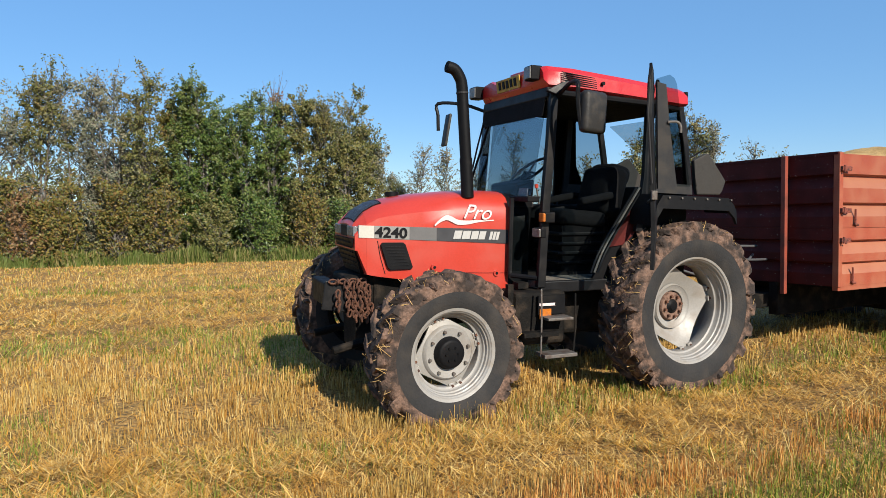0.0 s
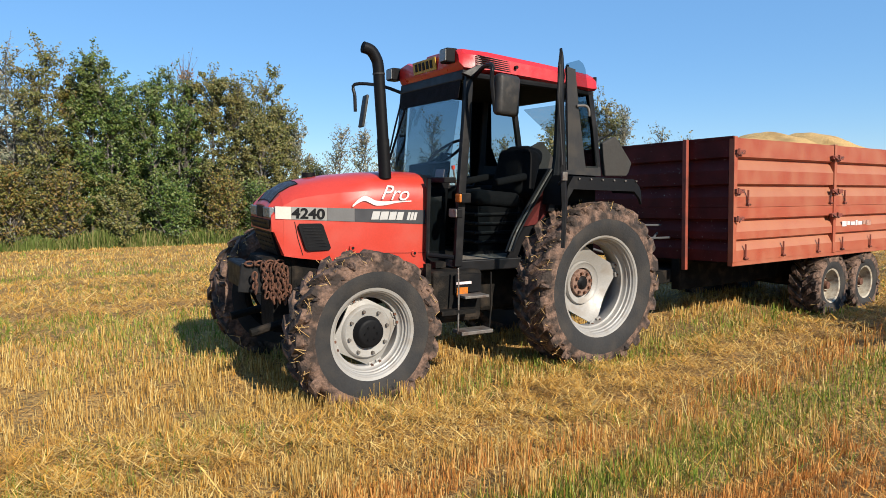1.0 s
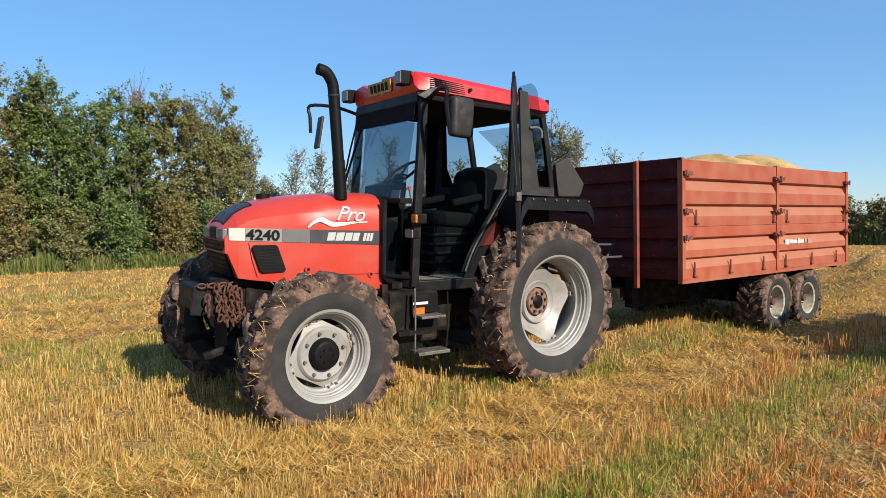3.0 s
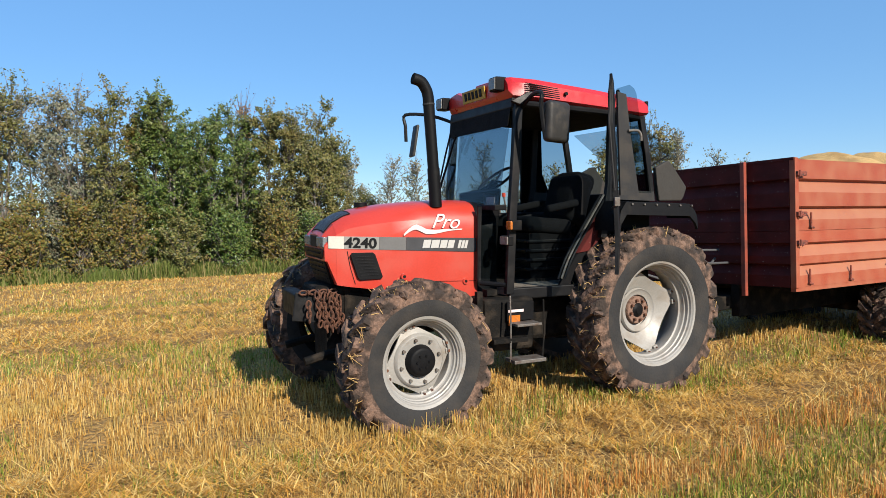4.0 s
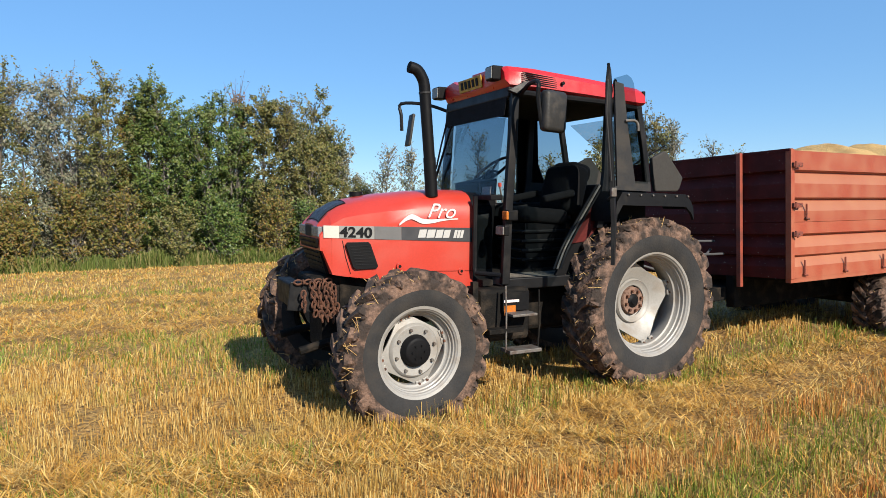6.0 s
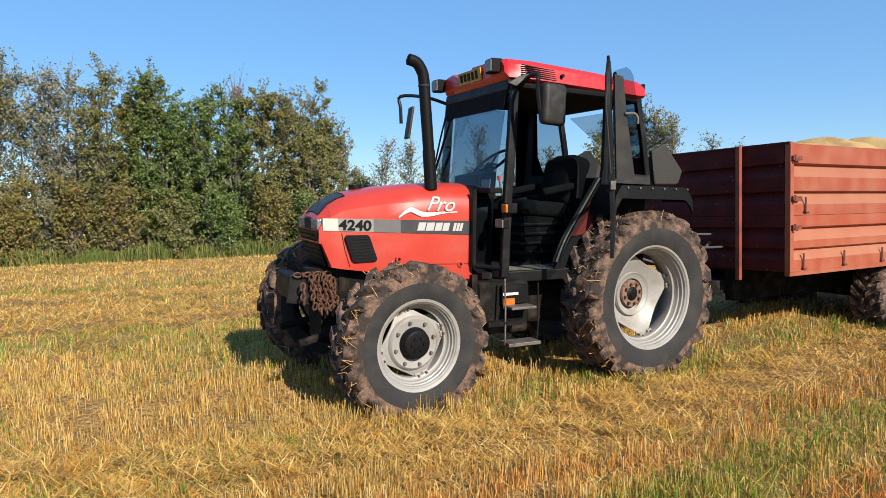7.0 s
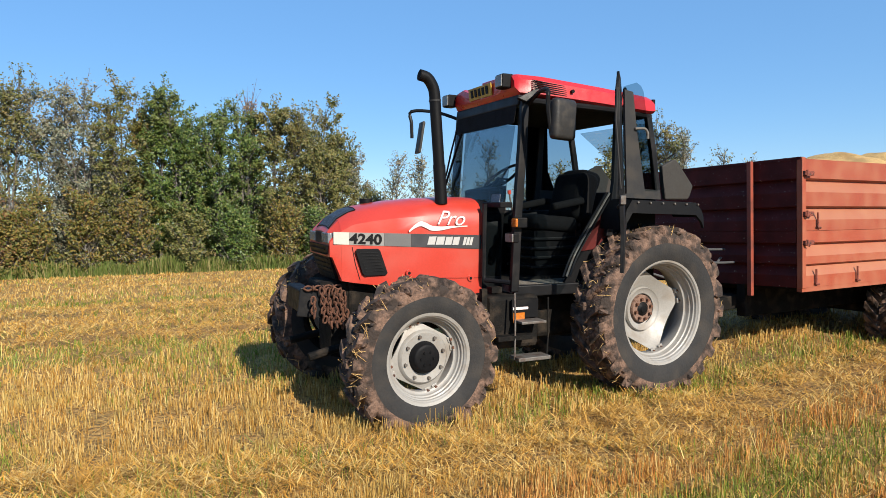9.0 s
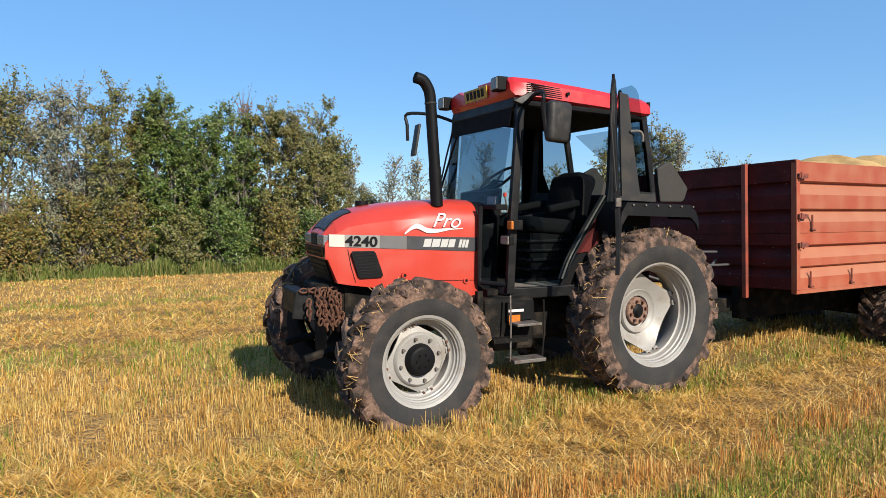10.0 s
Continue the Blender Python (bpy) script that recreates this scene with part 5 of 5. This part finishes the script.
# ---- stubble, straw and grass ----
M_STRAW = blades("straw_stubble", ((0.238, 0.109, 0.0212), (0.433, 0.24, 0.0491), (0.559, 0.357, 0.106), (0.615, 0.466, 0.196), (0.363, 0.171, 0.0302)), 0.1, 0.6, (0.349, 0.262, 0.0756), 1.3, gloss=0.1)
M_BROWN = blades("brown_stubble", ((0.216, 0.072, 0.0158), (0.49, 0.194, 0.0432), (0.662, 0.36, 0.122), (0.36, 0.122, 0.023)), 0.1, 0.6, gloss=0.1)
M_CHAFF = blades("loose_straw", ((0.469, 0.228, 0.0351), (0.627, 0.359, 0.0765), (0.677, 0.497, 0.191), (0.285, 0.114, 0.016)), 0.12, 0.55, (0.469, 0.235, 0.0446), 2.0, gloss=0.12)
M_GRASS = blades("green_grass", ((0.072, 0.112, 0.0108), (0.144, 0.202, 0.0216), (0.23, 0.266, 0.0396), (0.36, 0.288, 0.0792)), 0.2, 0.45)
M_VERGE = blades("verge_grass", ((0.05, 0.085, 0.014), (0.10, 0.145, 0.028), (0.17, 0.185, 0.05), (0.30, 0.245, 0.11)), 0.15, 0.55, (0.11, 0.15, 0.035), 0.6)
ROW_A = radians(10)


def value_noise(x, y, s, seed):
    """Smooth noise on arrays, 0 to 1."""
    rng = np.random.default_rng(seed)
    t = rng.random((128, 128))
    u, v = x / s + 500, y / s + 500
    i, j = np.floor(u).astype(int), np.floor(v).astype(int)
    f, g = u - i, v - j
    f, g = f * f * (3 - 2 * f), g * g * (3 - 2 * g)
    q = lambda a, b: t[(i + a) % 128, (j + b) % 128]
    return (q(0, 0) * (1 - f) + q(1, 0) * f) * (1 - g) + (q(0, 1) * (1 - f) + q(1, 1) * f) * g


def mound_arr(x, y):
    """Tousled heaps of left straw on the field behind the trailer."""
    z = np.zeros_like(x)
    for cx, cy, a, L, w, h in MOUNDS:
        u = (x - cx) * math.cos(a) + (y - cy) * math.sin(a)
        v = -(x - cx) * math.sin(a) + (y - cy) * math.cos(a)
        z = z + 1.6 * h * np.exp(-(u / L) ** 2 - (v / w) ** 2)
    return z


def ground_arr(x, y):
    s = np.clip((y + 0.6) / 2.0, 0, 1)
    return 0.10 * s * s * (3 - 2 * s) + 0.03 + mound_arr(x, y)


def blade_mesh(name, x, y, z, hgt, wid, lean, material, label, seed, category="stubble", tip=0.0, tousle=0.0):
    """One thin upright triangle pair for each stalk."""
    rng = np.random.default_rng(seed)
    n = len(x)
    a = rng.uniform(0, 2 * np.pi, n)
    d = rng.uniform(0, 2 * np.pi, n)
    l = tip + rng.normal(0, 1, n) * lean
    if tousle:                                           # neighbours lean the same way
        swirl = 2 * np.pi * (value_noise(x, y, 0.9, 71) + value_noise(x, y, 0.35, 72)) + rng.normal(0, 0.5, n)
        amount = tousle * np.clip(value_noise(x, y, 0.6, 73) * 1.6 - 0.45, 0, 1) * np.clip(0.35 + 0.3 * y, 0.35, 1.0)
        pick = rng.random(n) < 0.8 * amount
        d, l = np.where(pick, swirl, d), np.where(pick, amount * rng.uniform(0.5, 1.25, n), l)
    base = np.stack([x, y, z], 1)
    side = np.stack([np.cos(a), np.sin(a), np.zeros(n)], 1) * wid[:, None] / 2
    top = base + np.stack([np.cos(d) * np.sin(l), np.sin(d) * np.sin(l), np.cos(l)], 1) * hgt[:, None]
    quad = np.stack([base - side, base + side, top + side * 0.7, top - side * 0.7], 1).reshape(-1, 3)
    me = bpy.data.meshes.new(name)
    me.vertices.add(4 * n)
    me.vertices.foreach_set("co", quad.ravel())
    me.loops.add(4 * n)
    me.loops.foreach_set("vertex_index", np.arange(4 * n))
    me.polygons.add(n)
    me.polygons.foreach_set("loop_start", np.arange(0, 4 * n, 4))
    me.update()
    me.validate()
    me.materials.append(material)
    tagged(new(name, me), label, category, kind="stuff")


def scatter(n, seed, dmin, dmax, a0=-14.0, a1=83.0, power=1.0):
    """Places on the field in a wedge round the camera's stand, denser near it."""
    rng = np.random.default_rng(seed)
    d = dmin * (dmax / dmin) ** (rng.random(n) ** power)
    a = np.radians(rng.uniform(a0, a1, n))
    return -4.48 + d * np.sin(a), -5.85 + d * np.cos(a), d, rng


def bands(x, y):
    """For places on the field: how much straw lies there, how green it is, how brown, how tall the stubble stands."""
    v = -x * math.sin(ROW_A) + y * math.cos(ROW_A)
    n1 = value_noise(x * 0.35, y, 0.9, 3) * 0.6 + value_noise(x, y, 0.35, 4) * 0.4
    n2 = value_noise(x * 0.25, y, 0.8, 8) * 0.65 + value_noise(x, y, 0.3, 9) * 0.35
    vc = -1.45 + 0.38 * np.clip(-2 - x, 0, 5)
    lying = 1.25 * np.exp(-((v - vc) / 0.55) ** 2) + 0.9 * np.clip((y - 3.2) / 1.5, 0, 1) * np.clip((10.0 - y) / 1.0, 0, 1) * (x < 3)
    lying = lying + 0.9 * np.clip((x - 5.5) / 2, 0, 1) * (y < 12) + 0.75 * (v < -3.75)
    lying = np.clip(lying * (0.55 + 0.9 * n1) + 0.9 * (n1 - 0.55), 0, 1)
    green = 0.8 * np.exp(-((v + 2.78) / 0.22) ** 2) * (x > -3.4) + 0.7 * np.exp(-((y - 10.3) / 0.55) ** 2) * (x < 2)
    green = green + 0.62 * np.exp(-((y - 3.2) / 1.3) ** 2) * (x < 0) + 0.38 * np.exp(-((v + 0.8) / 0.5) ** 2)
    green = np.clip(green + 1.6 * (n2 - 0.47) - 0.25 * (x > 5), 0, 1)
    brown = np.clip((-3.0 - v) / 0.25, 0, 1) + 0.75 * np.exp(-((v + 2.25) / 0.32) ** 2)
    tall = 1.0 + 0.5 * np.exp(-((v + 2.3) / 0.35) ** 2) - 0.25 * (y > 9)
    return v, lying, green, np.clip(brown, 0, 1), tall


def field():
    # standing stubble in drill rows
    x, y, d, rng = scatter(420000, 1, 1.6, 36)
    v = bands(x, y)[0]
    pitch = 0.125
    vr = np.round(v / pitch) * pitch + rng.normal(0, 0.017, len(v))
    y = y + (vr - v) / math.cos(ROW_A)
    v, lying, green, brown, tall = bands(x, y)
    keep = rng.random(len(x)) < (1 - 0.97 * np.maximum(lying ** 0.8, 0.75 * green)) * np.clip(2.6 * value_noise(x, y, 0.2, 41) - 0.45, 0, 1)
    x, y, d, tall, lying, brown = (q[keep] for q in (x, y, d, tall, lying, brown))
    h = rng.uniform(0.03, 0.115, len(x)) * tall * (1.1 - 0.6 * lying) * (0.45 + 1.1 * value_noise(x, y, 0.16, 44))
    w = np.maximum(0.0034, 0.00075 * d) * rng.uniform(0.7, 1.4, len(x))
    pick = rng.random(len(x)) < brown
    for name, q, m, label in (("stubble", ~pick, M_STRAW, "standing golden cereal stubble in drill rows"), ("brown_stubble", pick, M_BROWN, "darker brown standing cereal stubble")):
        blade_mesh(name, x[q], y[q], ground_arr(x[q], y[q]), h[q], w[q], 0.2, m, label, 11, tousle=1.15)
    # the same stubble goes on, more thinly, round the rest of the field
    x2, y2, d2, rng2 = scatter(45000, 51, 1.2, 14, 83.0, 346.0, 0.6)
    blade_mesh("stubble_beyond", x2, y2, ground_arr(x2, y2), rng2.uniform(0.04, 0.14, len(x2)), np.full(len(x2), 0.012), 0.2, M_STRAW, "thin golden stubble on the field", 52)
    x3, y3, d3, rng3 = scatter(9000, 53, 0.2, 1.62, 0.0, 360.0, 0.5)
    blade_mesh("stubble_underfoot", x3, y3, ground_arr(x3, y3), rng3.uniform(0.03, 0.10, len(x3)), np.full(len(x3), 0.006), 0.3, M_STRAW, "golden stubble where the field is trodden", 54)
    # loose straw lying on top, in tufts
    x, y, d, rng = scatter(720000, 2, 1.6, 36)
    v, lying, green, brown, tall = bands(x, y)
    keep = rng.random(len(x)) < (0.16 + 0.84 * lying ** 0.8) * np.clip(2.4 * value_noise(x, y, 0.12, 45) - 0.2, 0.25, 1)
    x, y, d, lying, v = (q[keep] for q in (x, y, d, lying, v))
    h = rng.uniform(0.025, 0.10, len(x)) * (1 + 0.01 * d) * np.where(rng.random(len(x)) < 0.05, 2.4, 1.0)
    w = np.maximum(0.0062, 0.0010 * d) * rng.uniform(0.5, 1.3, len(x))
    tuft = np.clip(value_noise(x, y, 0.17, 31) - 0.25, 0, 1) * 0.24 * lying + np.clip(value_noise(x, y, 0.45, 33) - 0.4, 0, 1) * 0.3 * lying * (y > 2.5)
    z = ground_arr(x, y) + 0.012 + tuft * rng.uniform(0.4, 1.0, len(x))
    pick = rng.random(len(x)) < np.clip((-3.3 - v) / 0.5, 0, 0.6)
    for name, q, m, label in (("loose_straw", ~pick, M_CHAFF, "loose golden straw lying on the stubble"), ("brown_straw", pick, M_BROWN, "trampled brown straw and chaff")):
        blade_mesh(name, x[q], y[q], z[q], h[q], w[q], 0.3, m, label, 12, "straw", 1.3)
    # green regrowth
    x, y, d, rng = scatter(260000, 6, 1.6, 32)
    v, lying, green, brown, tall = bands(x, y)
    keep = rng.random(len(x)) < green ** 1.3
    x, y, d = x[keep], y[keep], d[keep]
    h = rng.uniform(0.03, 0.14, len(x))
    w = np.maximum(0.0045, 0.0010 * d) * rng.uniform(0.7, 1.3, len(x))
    blade_mesh("green_weeds", x, y, ground_arr(x, y), h, w, 0.6, M_GRASS, "green weeds and grass between the stubble", 13, "grass", tousle=1.2)
    # tall grass under the hedge
    rng = np.random.default_rng(21)
    n = 60000
    x = rng.uniform(-24, 20, n)
    y = 21.4 + rng.uniform(0, 1, n) ** 1.5 * 2.4 - 0.42 * np.clip(x - 5, 0, 30)
    h = rng.uniform(0.15, 0.6, n) * (0.6 + 0.8 * value_noise(x, y, 0.7, 22))
    blade_mesh("verge_grass", x, y, ground_arr(x, y), h, rng.uniform(0.014, 0.03, n), 0.35, M_VERGE, "tall grass along the foot of the hedge", 23, "grass")

    # rough grass at the foot of the far tree line
    rng = np.random.default_rng(61)
    n = 22000
    y = rng.uniform(-14, 26, n)
    x = 31.2 + 5 * (24 - y) / 34 + rng.uniform(0, 1.6, n)
    blade_mesh("far_grass", x, y, ground_arr(x, y), rng.uniform(0.25, 0.75, n), rng.uniform(0.03, 0.06, n), 0.3, M_VERGE, "rough grass at the foot of the far tree line", 62, "grass")


field()
